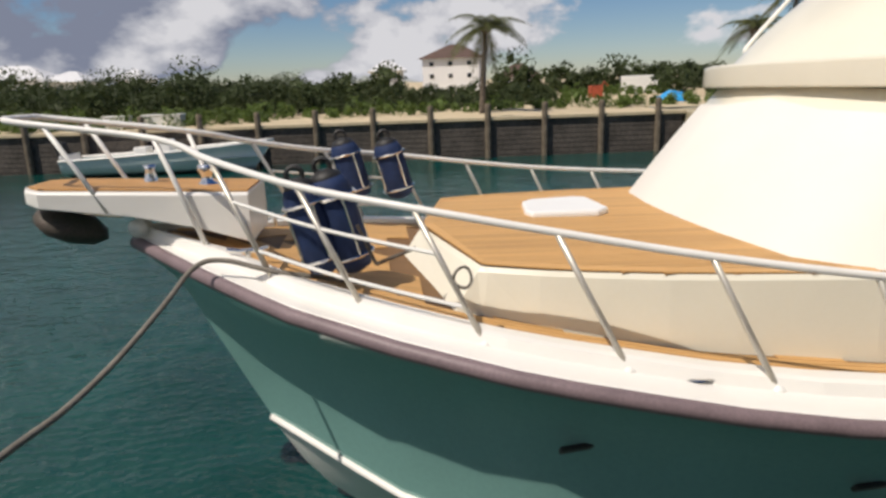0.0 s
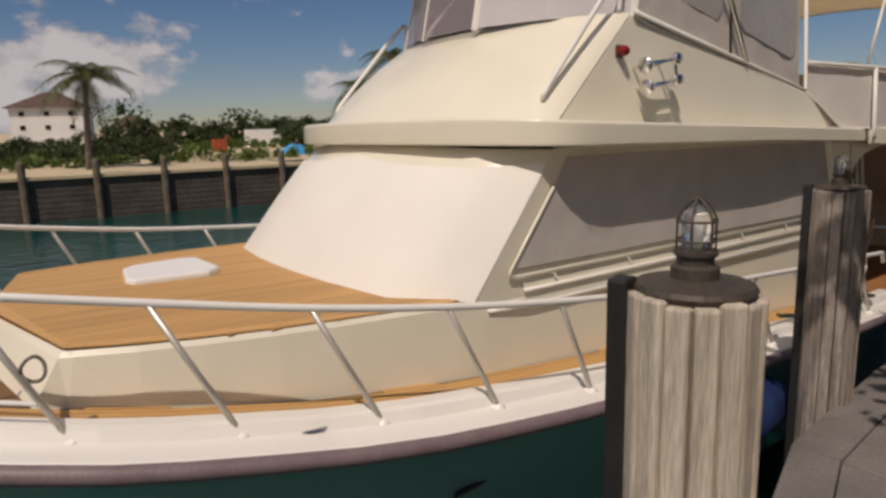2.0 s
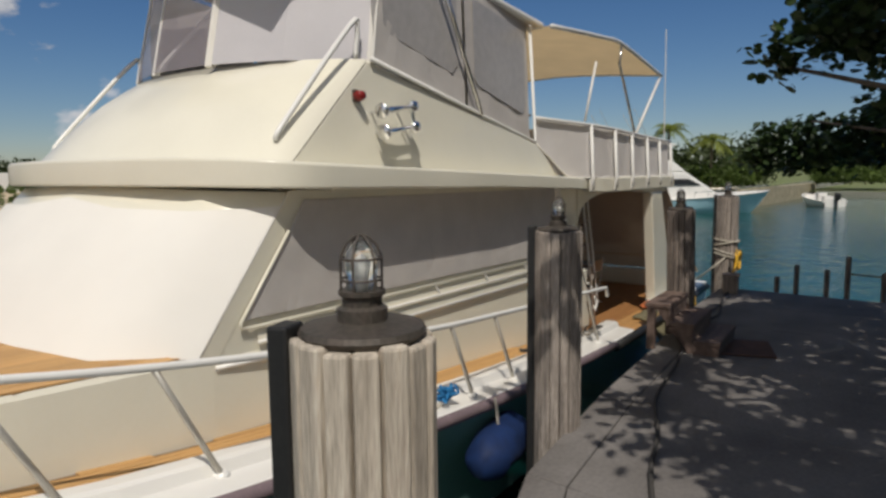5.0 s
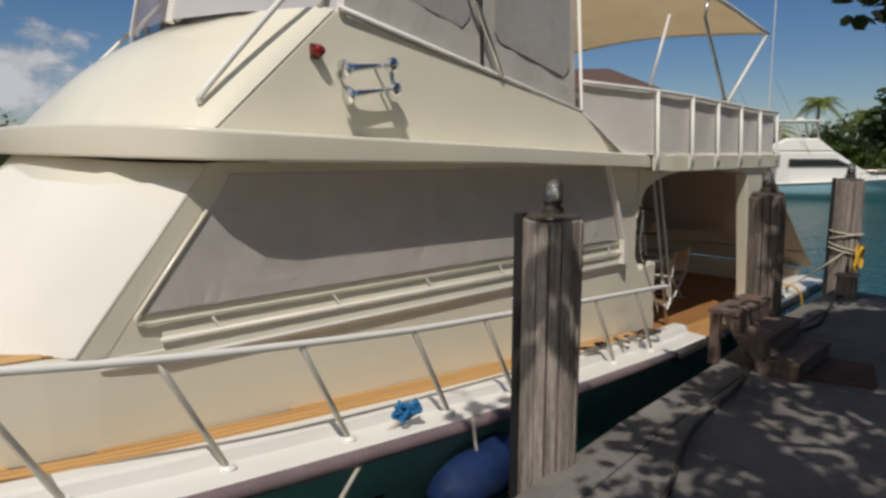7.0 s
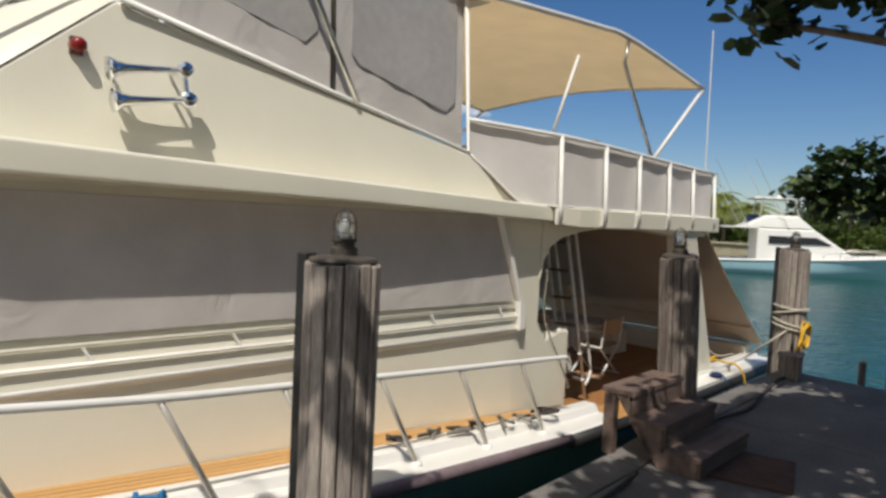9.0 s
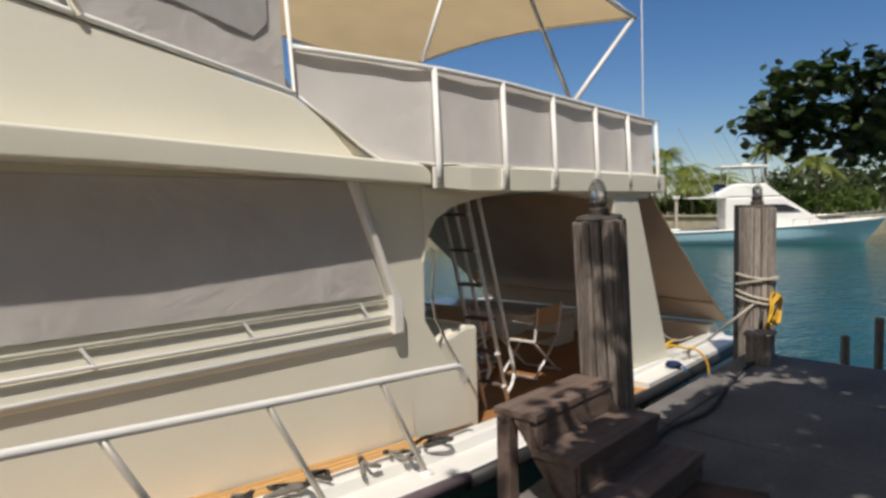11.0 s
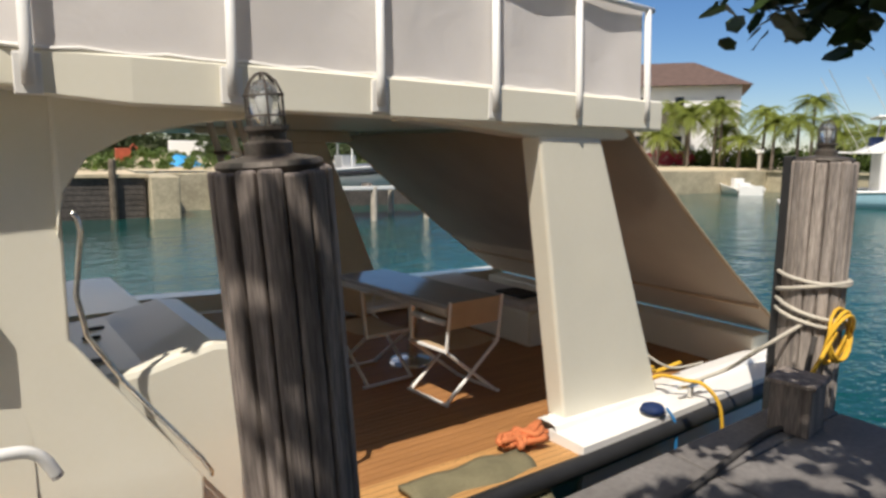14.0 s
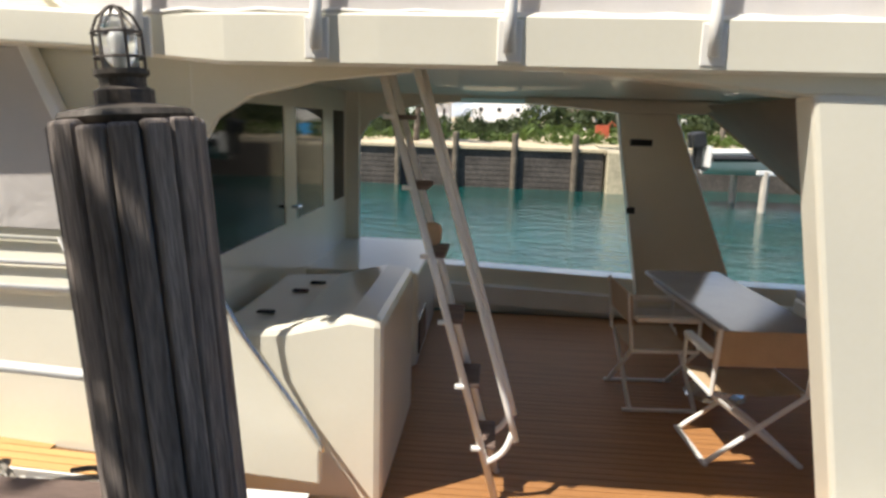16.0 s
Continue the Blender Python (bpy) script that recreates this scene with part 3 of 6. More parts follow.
for sign in (-1, 1):
    # added plate that closes the dark gap between cover and house side
    part("corner_filler", prism([(2.548, sign * 1.715, 0.93), (3.338, sign * 1.715, 1.965), (3.48, sign * 1.715, 1.965), (2.70, sign * 1.715, 0.93)], (0, sign * 0.028, 0)), GEL, yacht, "cream filler strip beside the cover")
    part("cover_edge", tube([(2.545, sign * 1.739, 0.94), (3.335, sign * 1.739, 1.965)], 0.007, 8), GELW, yacht, "white bound edge of the cover", smooth=True)
    side = [(2.56, 0.9), (3.38, 1.97), (8.36, 1.95), (8.36, 0.84), (8.88, 0.08), (8.88, -0.1), (2.56, 0.4)]
    if sign < 0:
        part("house_side", prism([(s, sign * 1.74, z) for s, z in side], (0, 0.06, 0), 0.012), GEL, yacht)
    else:
        part("house_side", prism([(s, sign * 1.74, z) for s, z in side[:3] + [(8.36, 0.66), (8.36, -0.1), (2.56, 0.4)]], (0, -0.06, 0), 0.012), GEL, yacht)
    # window cover, ledges and the sloping end post
    cov = [(2.88, 1.13), (3.30, 1.66), (3.46, 1.90), (7.66, 1.88), (7.93, 1.08)]
    part("window_cover", prism([(s, sign * 1.745, z) for s, z in cov], (0, sign * 0.014, 0), 0.006), CANVAS, yacht, "grey canvas side window cover")
    part("cover_piping", tube([(s, sign * 1.762, z) for s, z in [(7.95, 1.04), (2.93, 1.075), (2.86, 1.085), (2.86, 1.12), (3.3, 1.69)]], 0.012, 8), GEL, yacht, "white cover rail", smooth=True)
    part("ledge", tube([(7.98, sign * 1.782, 0.93), (2.98, sign * 1.782, 0.972)], 0.012, 8), GELW, yacht, "white grab rail", smooth=True)
    for k in range(6):
        s = 3.3 + 0.88 * k
        part("rail_bracket", tube([(s, sign * 1.765, 1.05), (s + 0.06, sign * 1.782, 0.95)], 0.010, 6), GELW, yacht)
    part("sill_shelf", loft([[(x, sign * 1.742, 1.03 + d), (x, sign * 1.776, 0.83 + d), (x, sign * 1.774, 0.80 + d), (x, sign * 1.742, 0.78 + d)] for x, d in ((3.0, 0.03), (7.98, -0.015))]), GEL, yacht, "cream sloping sill below the window cover")
    part("moulding", tube([(2.66, sign * 1.755, 0.87), (3.0, sign * 1.772, 0.852), (8.0, sign * 1.772, 0.81)], 0.016, 8), GELW, yacht, "white moulding along the house side", smooth=True)
    part("end_post", prism([(7.61, sign * 1.75, 1.9), (7.665, sign * 1.75, 1.9), (8.02, sign * 1.75, 1.07), (8.06, sign * 1.75, 1.05), (8.06, sign * 1.75, 0.80), (7.97, sign * 1.75, 0.8), (7.96, sign * 1.75, 1.08)], (0, sign * 0.07, 0), 0.01), GELW, yacht, "white sloping window post")
# brow and bridge deck
BROW = [(8.25, 1.935), (6.0, 2.0), (3.55, 2.0), (3.34, 1.985), (3.20, 1.93), (3.08, 1.82), (2.95, 1.6), (2.82, 1.25), (2.74, 0.7), (2.71, 0.0)]


def brow_top(s):
    return interp(s, [2.7, 3.3, 6.75, 8.3], [2.21, 2.16, 2.05, 2.0])


def brow_low(s):
    return interp(s, [2.7, 3.3, 6.75, 8.3], [2.005, 1.98, 1.915, 1.85])


full = [(s, -v) for s, v in BROW] + [(s, v) for s, v in reversed(BROW[:-1])]
rings = []
for ins, up in ((0.3, 0.03), (0.02, 0.0), (0.004, 0.02), (0.0, 0.06), (0.0, 0.12), (0.0, 0.84), (0.001, 0.90), (0.008, 0.96), (0.02, 0.99), (0.04, 1.0), (0.07, 1.005), (0.5, 1.05)):
    rings.append([(s + (ins * (1 - abs(v) / 2.1) if s < 3.4 else 0), v * (1 - ins / 1.95), brow_low(s) + (brow_top(s) - brow_low(s)) * up) for s, v in full])
part("brow", loft([list(r) for r in rings]), GEL, yacht, "rounded cream brow", smooth=True)
H0, H1, HV0, HV1 = 9.68, 10.06, -1.74, -1.24
for name, half, a, c, z, thick in (("bridge_deck", 1.8, 3.7, 11.7, 1.975, 0.05), ("cockpit_ceiling", 1.9, 8.3, 11.9, 1.88, 0.04)):
    part(name, box((H0 - a, 2 * half, thick), ((H0 + a) / 2, 0, z)), GEL, yacht, "cream bridge deck over the cockpit")
    part(name, box((c - H1, 2 * half, thick), ((c + H1) / 2, 0, z)), GEL, yacht)
    part(name, box((H1 - H0, half - HV1, thick), ((H0 + H1) / 2, (half + HV1) / 2, z)), GEL, yacht)
    part(name, box((H1 - H0, HV0 + half, thick), ((H0 + H1) / 2, (HV0 - half) / 2, z)), GEL, yacht)
# aft overhang fascia
for sign in (-1, 1):
    pts = [(8.24, 1.945), (8.6, 2.0), (9.2, 2.03), (11.86, 2.04)]
    rings = [[(s, sign * v, 1.80 + 0.10 * max(0, (8.4 - s) / 0.5)), (s, sign * (v + 0.012), 1.815 + 0.09 * max(0, (8.4 - s) / 0.5)), (s, sign * (v + 0.012), 1.985), (s, sign * (v - 0.01), 2.0), (s, sign * (v - 0.2), 2.0), (s, sign * (v - 0.2), 1.84 + 0.08 * max(0, (8.4 - s) / 0.5)), (s, sign * v, 1.80 + 0.10 * max(0, (8.4 - s) / 0.5))] for s, v in pts]
    part("fascia", loft(rings), GEL, yacht, "cream overhang fascia")
part("fascia", box((0.14, 4.08, 0.2), (11.80, 0, 1.90), bevel=0.015), GEL, yacht)

# bridge cowl
C_SIDE = [(3.34, 2.07), (3.34, 2.12), (4.36, 3.0), (5.92, 2.68), (7.3, 2.41), (7.9, 2.02), (7.9, 1.98), (6.0, 2.02)]
for sign in (-1, 1):
    part("cowl_side", prism([(s, sign * (1.72 - (z - 2.1) * 0.14), z) for s, z in C_SIDE], (0, -sign * 0.06, 0), 0.03), GEL, yacht)
rings = []
for k in range(11):
    q = k / 10
    s0 = 3.34 + 1.02 * q
    rings.append([(s0 - (0.56 - 0.06 * q) * (1 - (v / 1.722) ** 2) ** 0.6, v * (1 - 0.0725 * q), 2.12 + 0.885 * q + 0.10 * math.sin(q * math.pi) * (1 - (v / 1.722) ** 4)) for v in (-1.722, -1.69, -1.6, -1.35, -1.0, -0.5, 0, 0.5, 1.0, 1.35, 1.6, 1.69, 1.722)])
part("cowl_front", loft(rings), GEL, yacht, "sloping cream bridge front", smooth=True)
# enclosure
def top_z(s):
    return 4.02 - 0.116 * (s - 5.4)


for sign in (-1, 1):
    for s0, s1 in ((4.45, 5.85), (5.9, 7.28)):
        zb0, zb1 = interp(s0, [4.36, 7.3], [3.0, 2.41]) + 0.02, interp(s1, [4.36, 7.3], [3.0, 2.41]) + 0.02
        rows = []
        for i in range(15):
            q = i / 14
            s = s0 + (s1 - s0) * q
            zb = zb0 + (zb1 - zb0) * q
            rows.append([(s, sign * (1.60 - 0.06 * k / 6 + 0.007 * math.sin(s * 16 + k) * math.sin(k)), zb + (top_z(s) - zb) * k / 6) for k in range(7)])
        b = loft(rows)
        part("side_curtain", b, CANVAS, yacht, "grey canvas bridge curtain", smooth=True)
        wo = [(s0 + 0.14, zb0 + 0.34), (s0 + 0.22, zb0 + 0.26), (s1 - 0.22, zb1 + 0.32), (s1 - 0.12, zb1 + 0.42), (s1 - 0.12, top_z(s1) - 0.12), (s0 + 0.14, top_z(s0) - 0.12)]
        part("curtain_window", prism([(s, sign * (1.608 - 0.05 * (z - 2.5) / 1.5), z) for s, z in wo], (0, sign * 0.004, 0)), SMOKE, yacht, "smoky vinyl window")
    part("curtain_rail", tube([(4.38, sign * 1.625, 3.01), (7.3, sign * 1.66, 2.43), (7.25, sign * 1.6, 3.78)], 0.02, 8), WHITE, yacht, smooth=True)
    part("bridge_strut", tube([(6.06, sign * 1.66, 2.67), (5.3, sign * 1.64, 4.0)], 0.024, 8), STEEL, yacht, smooth=True)
WIND = [(4.42, -1.58), (3.95, -1.05), (3.72, -0.4), (3.72, 0.4), (3.95, 1.05), (4.42, 1.58)]
for k, ((s0, v0), (s1, v1)) in enumerate(zip(WIND, WIND[1:])):
    part("windscreen_pane", prism([(s0, v0, 3.0), (s1, v1, 3.0), (s1 + 0.25, v1 * 0.95, 4.1), (s0 + 0.25, v0 * 0.95, 4.1)], (-0.006, 0, 0)), PANEL if k < 2 else VINYL, yacht, "pale vinyl windscreen panel" if k < 2 else "clear vinyl windscreen panel")
    if k != 1:
        part("windscreen_seam", tube([(s0, v0, 2.98), (s0 + 0.25, v0 * 0.95, 4.1)], 0.034 if k in (0, 2) else 0.014, 6), COVERW if k in (0, 2) else WHITE, yacht)
part("hard_top", prism([(3.4, -1.3, top_z(3.4)), (7.52, -1.66, top_z(7.52)), (7.52, 1.66, top_z(7.52)), (3.4, 1.3, top_z(3.4))], (0, 0, 0.07), 0.025), GELW, yacht, "white hard top")
part("inner_curtain", box((0.03, 3.0, 1.3), (7.26, 0, 3.3)), CANVAS, yacht, "grey canvas curtain")
part("console", box((0.7, 2.6, 0.85), (4.55, 0, 2.55), bevel=0.05), GELW, yacht)
# bimini
rows = []
for s, z in ((7.2, 3.72), (7.8, 3.80), (8.8, 3.86), (9.6, 3.88), (10.5, 3.80), (11.46, 3.66)):
    rows.append([(s, v * 1.9, z + 0.14 * (1 - v * v)) for v in (-1, -0.75, -0.4, 0, 0.4, 0.75, 1)])
bim = loft(rows)
part("bimini", bim, BIMINI, yacht, "tan canvas bimini top", smooth=True)
for sign in (-1, 1):
    part("bimini_valance", tube([(s, sign * 1.9, z) for s, z in ((7.2, 3.72), (8.8, 3.85), (9.6, 3.87), (11.46, 3.65))], 0.028, 8, 4), GELW, yacht, smooth=True)
    part("bimini_strut", tube([(8.22, sign * 1.9, 2.72), (8.57, sign * 1.9, 3.5)], 0.016, 8), WHITE, yacht, smooth=True)
    part("bimini_strut", tube([(10.2, sign * 1.9, 2.62), (9.44, sign * 1.9, 3.6), (9.5, sign * 1.9, 3.85)], 0.02, 8), STEEL, yacht, smooth=True)
    part("bimini_strut", tube([(10.2, sign * 1.9, 2.62), (11.4, sign * 1.9, 3.62)], 0.022, 8), WHITE, yacht, smooth=True)
    part("antenna", tube([(11.55, sign * 1.95, 2.55), (11.5, sign * 1.95, 4.4)], 0.008, 6), WHITE, yacht)
part("bimini_bow", tube([(11.46, -1.9, 3.66), (11.48, 0, 3.8), (11.46, 1.9, 3.66)], 0.022, 8, 4), WHITE, yacht, smooth=True)
# covered rail round the aft bridge
RAILS = [8.26, 8.97, 9.68, 10.40, 11.05, 11.70]


def rail_top(s):
    return interp(s, [7.3, 8.3, 11.7], [2.72, 2.67, 2.57])


def post_v(s):
    return interp(s, [7.3, 8.26, 8.97, 9.4, 11.7], [1.68, 1.998, 2.055, 2.05, 2.04])


for sign in (-1, 1):
    part("bridge_rail", tube([(7.3, sign * 1.65, 2.72)] + [(s, sign * (post_v(s) - 0.03), rail_top(s)) for s in (7.8, 8.3, 9.0, 9.3, 10.5, 11.76)], 0.02, 8, 2), WHITE, yacht, smooth=True)
    for s in RAILS:
        part("rail_post", tube([(s, sign * (post_v(s) + 0.012), 1.86), (s, sign * (post_v(s) + 0.008), 2.0), (s + 0.01, sign * (post_v(s) - 0.03), rail_top(s))], 0.022, 8), WHITE, yacht, smooth=True)
        part("post_plate", box((0.09, 0.02, 0.15), (s, sign * (post_v(s) - 0.005), 1.90), bevel=0.005), GELW, yacht)
    spans = [(7.32, 8.26)] + list(zip(RAILS, RAILS[1:]))
    for s0, s1 in spans:
        rows = []
        for i in range(13):
            q = i / 12
            s = s0 + (s1 - s0) * q
            v0 = post_v(s) - 0.045
            sag = 0.02 * math.sin(q * math.pi)
            zb = max(1.985, interp(s, [7.32, 7.88], [2.42, 1.99]))
            rows.append([(s, sign * (v0 - 0.02 * k / 7 - sag * math.sin(k * math.pi / 7) * (0.6 + 0.4 * math.sin(5 * q + s))), zb + (rail_top(s) + 0.012 - zb) * k / 7) for k in range(8)])
        part("rail_cloth", loft(rows), CANVASW, yacht, "pale grey canvas weather cloth", smooth=True)
    part("cloth_hem", tube([(s, sign * (post_v(s) - 0.036), max(1.995, interp(s, [7.32, 7.88], [2.43, 2.0])) + 0.006 * math.sin(s * 21)) for s in [7.34 + 0.1 * k for k in range(44)]], 0.009, 6), COVERW, yacht, "laced white hem", smooth=True)
part("rail_cloth", box((0.015, 3.9, 0.5), (11.68, 0, 2.27)), CANVASW, yacht, "pale grey canvas weather cloth")
part("bridge_seat", box((1.6, 1.2, 0.35), (9.3, -0.6, 2.5), bevel=0.06), CANVAS, yacht)

# cockpit
part("cockpit_sole", box((5.6, 3.9, 0.05), (11.2, 0, -0.309)), CAULK, yacht, "brown teak planked cockpit sole")
for sign in (-1, 1):
    x0 = 10.95 if sign < 0 else 8.2
    rings = []
    for s in (x0, 11.5, 12.2, 13.97):
        h = sheer_h(s)
        z = sheer_z(s) + (0.24 if sign > 0 else 0.03)
        rings.append([(s, sign * (h - 0.0), z - 0.3), (s, sign * h, z), (s, sign * (h - 0.3), z + 0.01), (s, sign * (h - 0.31), -0.3)])
    part("gunwale", loft(rings, caps=True), GELW if sign < 0 else GEL, yacht, "white cockpit gunwale")
part("sill", prism([(8.9, -2.35, -0.13), (10.95, -2.28, -0.16), (10.95, -1.9, -0.16), (8.9, -1.9, -0.13)], (0, 0, -0.12), 0.01), TEAK, yacht, "teak boarding sill")
part("transom_coaming", box((0.3, 3.7, 0.34), (13.83, 0, -0.13), bevel=0.02), GEL, yacht)
P_OUT = [(10.775, 1.74), (11.318, 1.74), (12.08, -0.12), (11.10, -0.14)]
for sign in (-1, 1):
    part("wing_pillar", prism([(s, sign * 2.01, z) for s, z in P_OUT], (0, -sign * 0.16, 0), 0.02), GEL, yacht, "cream sloping overhang pillar")
for sign in (-1, 1):
    part("pillar_header", prism([(s, sign * 1.995, z) for s, z in ((9.9, 1.80), (10.3, 1.775), (10.76, 1.735), (11.55, 1.735), (11.7, 1.80), (11.7, 1.855), (9.9, 1.855))], (0, -sign * 0.21, 0), 0.012), GEL, yacht, "cream header between pillar and overhang")
rows = []
for k in range(13):
    q = k / 12
    rows.append([(11.56 + 2.4 * q - 0.03 * math.sin(q * math.pi) * (0.8 + 0.2 * math.cos(v * 3)), v, 1.82 - 1.77 * q - 0.03 * math.sin(q * math.pi)) for v in [-2.0 + 4.0 * j / 12 for j in range(13)]])
part("stern_screen", loft(rows), MESHC, yacht, "beige mesh sunscreen sloping to the stern", smooth=True)
part("screen_batten", tube([(11.56 + 2.4 * 0.8 - 0.04, -2.0, 1.82 - 1.77 * 0.8 - 0.03), (11.56 + 2.4 * 0.8 - 0.04, 2.0, 1.82 - 1.77 * 0.8 - 0.03)], 0.014, 6), TAN, yacht)
for sign in (-1, 1):
    part("screen_hem", tube([(11.56 + 2.4 * q - 0.03 * math.sin(q * math.pi), sign * 2.0, 1.82 - 1.77 * q - 0.03 * math.sin(q * math.pi)) for q in [k / 8 for k in range(9)]], 0.014, 6), TAN, yacht)
    part("corner_gusset", prism([(8.34, sign * 1.76, 1.28), (8.37, sign * 1.77, 1.46), (8.46, sign * 1.78, 1.60), (8.62, sign * 1.80, 1.69), (8.9, sign * 1.82, 1.755), (9.3, sign * 1.84, 1.80), (9.3, sign * 1.84, 1.88), (8.34, sign * 1.76, 1.90)], (0, -sign * 0.05, 0), 0.008), GEL, yacht, "rounded cream corner under the overhang")
part("pillar_vent", box((0.2, 0.01, 0.06), (10.98, 1.715, 1.47), bevel=0.004), BLACK, yacht)
part("pillar_switch", box((0.08, 0.02, 0.06), (10.93, 1.71, 0.84), bevel=0.006), BLACK, yacht)
# aft bulkhead of the house with window and door
part("aft_bulkhead", box((0.06, 3.4, 1.19), (8.2, 0, 0.295)), GEL, yacht)
part("aft_bulkhead", box((0.06, 3.4, 0.27), (8.2, 0, 1.82)), GEL, yacht)
for v0, v1 in ((-1.7, -1.55), (-0.16, 0.10), (0.86, 1.2), (1.62, 1.7)):
    part("bulkhead_post", box((0.062, v1 - v0, 0.80), (8.201, (v0 + v1) / 2, 1.287), bevel=0.006), GEL, yacht)
for v0, v1 in ((-1.55, -0.16), (0.10, 0.86), (1.2, 1.62)):
    part("saloon_pane", box((0.02, v1 - v0, 0.80), (8.215, (v0 + v1) / 2, 1.287)), PANE, yacht, "dark saloon window pane")
part("galley_box", prism([(8.3, -1.6, -0.28), (9.15, -1.6, -0.28), (9.15, -1.6, 0.68), (8.99, -1.6, 0.70), (8.68, -1.6, 0.625), (8.3, -1.6, 0.60)], (0, 1.2, 0), 0.04), GEL, yacht, "cream moulded cockpit cabinet")
part("companion_box", box((0.9, 1.5, 0.75), (8.65, 1.05, 0.1), bevel=0.03), GEL, yacht)
part("cabinet_door", box((0.012, 0.5, 0.28), (9.106, 0.62, -0.05), bevel=0.004), GLASS, yacht)
# rails of the bow
def rail_v(s):
    return interp(s, [-1.92, -1.55, -0.96, -0.28, 0.46, 1.2, 1.97, 2.73, 3.49, 4.3, 6.6, 8.0], [0.42, 0.72, 1.15, 1.52, 1.75, 1.98, 2.2, 2.36, 2.42, 2.42, 2.34, 2.26])


def rail_z(s):
    return interp(s, [-3.0, -1.87, -1.46, -0.9, -0.25, 0.5, 1.25, 2.0, 2.73, 3.49, 4.3, 5.6, 7.1, 8.0], [1.98, 1.83, 1.69, 1.56, 1.46, 1.33, 1.21, 1.12, 1.05, 0.98, 0.90, 0.80, 0.69, 0.62])


def foot_in(s):
    return interp(s, [-1, 1.6, 3.5], [0.27, 0.25, 0.13])


TOPS = [-1.5, -0.93, -0.27, 0.47, 1.22, 1.97, 2.73, 3.49, 4.33, 5.05, 5.8, 6.6, 7.4]
for sign in (-1, 1):
    line = [(-2.95, sign * 0.12, 1.99), (-2.85, sign * 0.3, 1.97), (-1.92, sign * 0.42, 1.83)] + [(s, sign * rail_v(s), rail_z(s)) for s in TOPS] + [(8.0, sign * 2.26, 0.62), (8.17, sign * 2.24, 0.59), (8.24, sign * 2.23, 0.48)]
    part("bow_rail", tube(line, 0.023, 8, 5), WHITE, yacht, "white tubular bow rail", smooth=True)
    part("stanchion", tube([(-2.66, sign * 0.33, 1.94), (-2.33, sign * 0.33, 1.33)], 0.018, 8), WHITE, yacht, smooth=True)
    part("stanchion", tube([(-1.93, sign * 0.42, 1.83), (-1.68, sign * 0.4, 1.08)], 0.018, 8), WHITE, yacht, smooth=True)
    for s in TOPS:
        sb = s + 0.36
        vb = sheer_h(sb) - foot_in(sb)
        part("stanchion", tube([(s, sign * rail_v(s), rail_z(s)), (sb, sign * vb, sheer_z(sb) + 0.01)], 0.018, 8), ALLOY, yacht, smooth=True)
        part("stanchion_foot", lathe([(0.045, 0), (0.045, 0.012), (0.026, 0.03)], 12, (sb, sign * vb, sheer_z(sb) + 0.006)), WHITE, yacht)
    for f in (0.33, 0.72):
        part("fender_line", tube([(s + 0.36 * f, sign * (rail_v(s) * (1 - f) + (sheer_h(s + 0.36) - foot_in(s)) * f), rail_z(s) * (1 - f) + (sheer_z(s + 0.36)) * f) for s in (-1.5, -0.93, -0.27)], 0.012, 6, 4), WHITE, yacht)
part("bow_rail", tube([(-2.95, -0.12, 1.99), (-2.99, 0, 1.99), (-2.95, 0.12, 1.99)], 0.023, 8, 3), WHITE, yacht, smooth=True)
# pulpit
PUL = [(-2.92, -0.2), (-2.8, -0.33), (-1.38, -0.36), (-1.38, 0.36), (-2.8, 0.33), (-2.92, 0.2)]
def pul_z(x):
    return interp(x, [-2.95, -1.38], [1.505, 1.425])


b = loft([[(x, -v, pul_z(x) - d), (x, -v * 1.02, pul_z(x) - 0.012), (x, -v * 0.96, pul_z(x)), (x, v * 0.96, pul_z(x)), (x, v * 1.02, pul_z(x) - 0.012), (x, v, pul_z(x) - d)] for x, v, d in ((-2.94, 0.14, 0.08), (-2.9, 0.24, 0.10), (-2.78, 0.33, 0.12), (-2.2, 0.345, 0.17), (-1.7, 0.355, 0.26), (-1.36, 0.36, 0.36))], closed=True, caps=True)
part("pulpit", soft_edges(b, 0.01, 2, 40), GELW, yacht, "white bow pulpit platform")
part("pulpit_teak", prism([(x * 0.995, v * 0.84, pul_z(x) + 0.004) for x, v in PUL], (0, 0, 0.012)), TEAK, yacht, "teak pulpit planking")

# ---- teak planks ----
def strip(line, w, thick=0.008):
    """A thin plank whose middle follows the points, w wide across v."""
    rings = []
    for s, v, z in line:
        rings.append([(s, v - w / 2, z), (s, v - w / 2, z + thick), (s, v + w / 2, z + thick), (s, v + w / 2, z)])
    return loft(rings, closed=True, caps=True)


PW = 0.055
FRONT_S = [f[1] for f in FRONT]
FRONT_V = [f[0] for f in FRONT]
T_V = [-1.73, -1.58, -1.487, -1.25, 0.0, 1.25, 1.487, 1.58, 1.73]
T_S = [2.4, 1.2, 0.8, 0.16, -0.12, 0.16, 0.8, 1.2, 2.4]
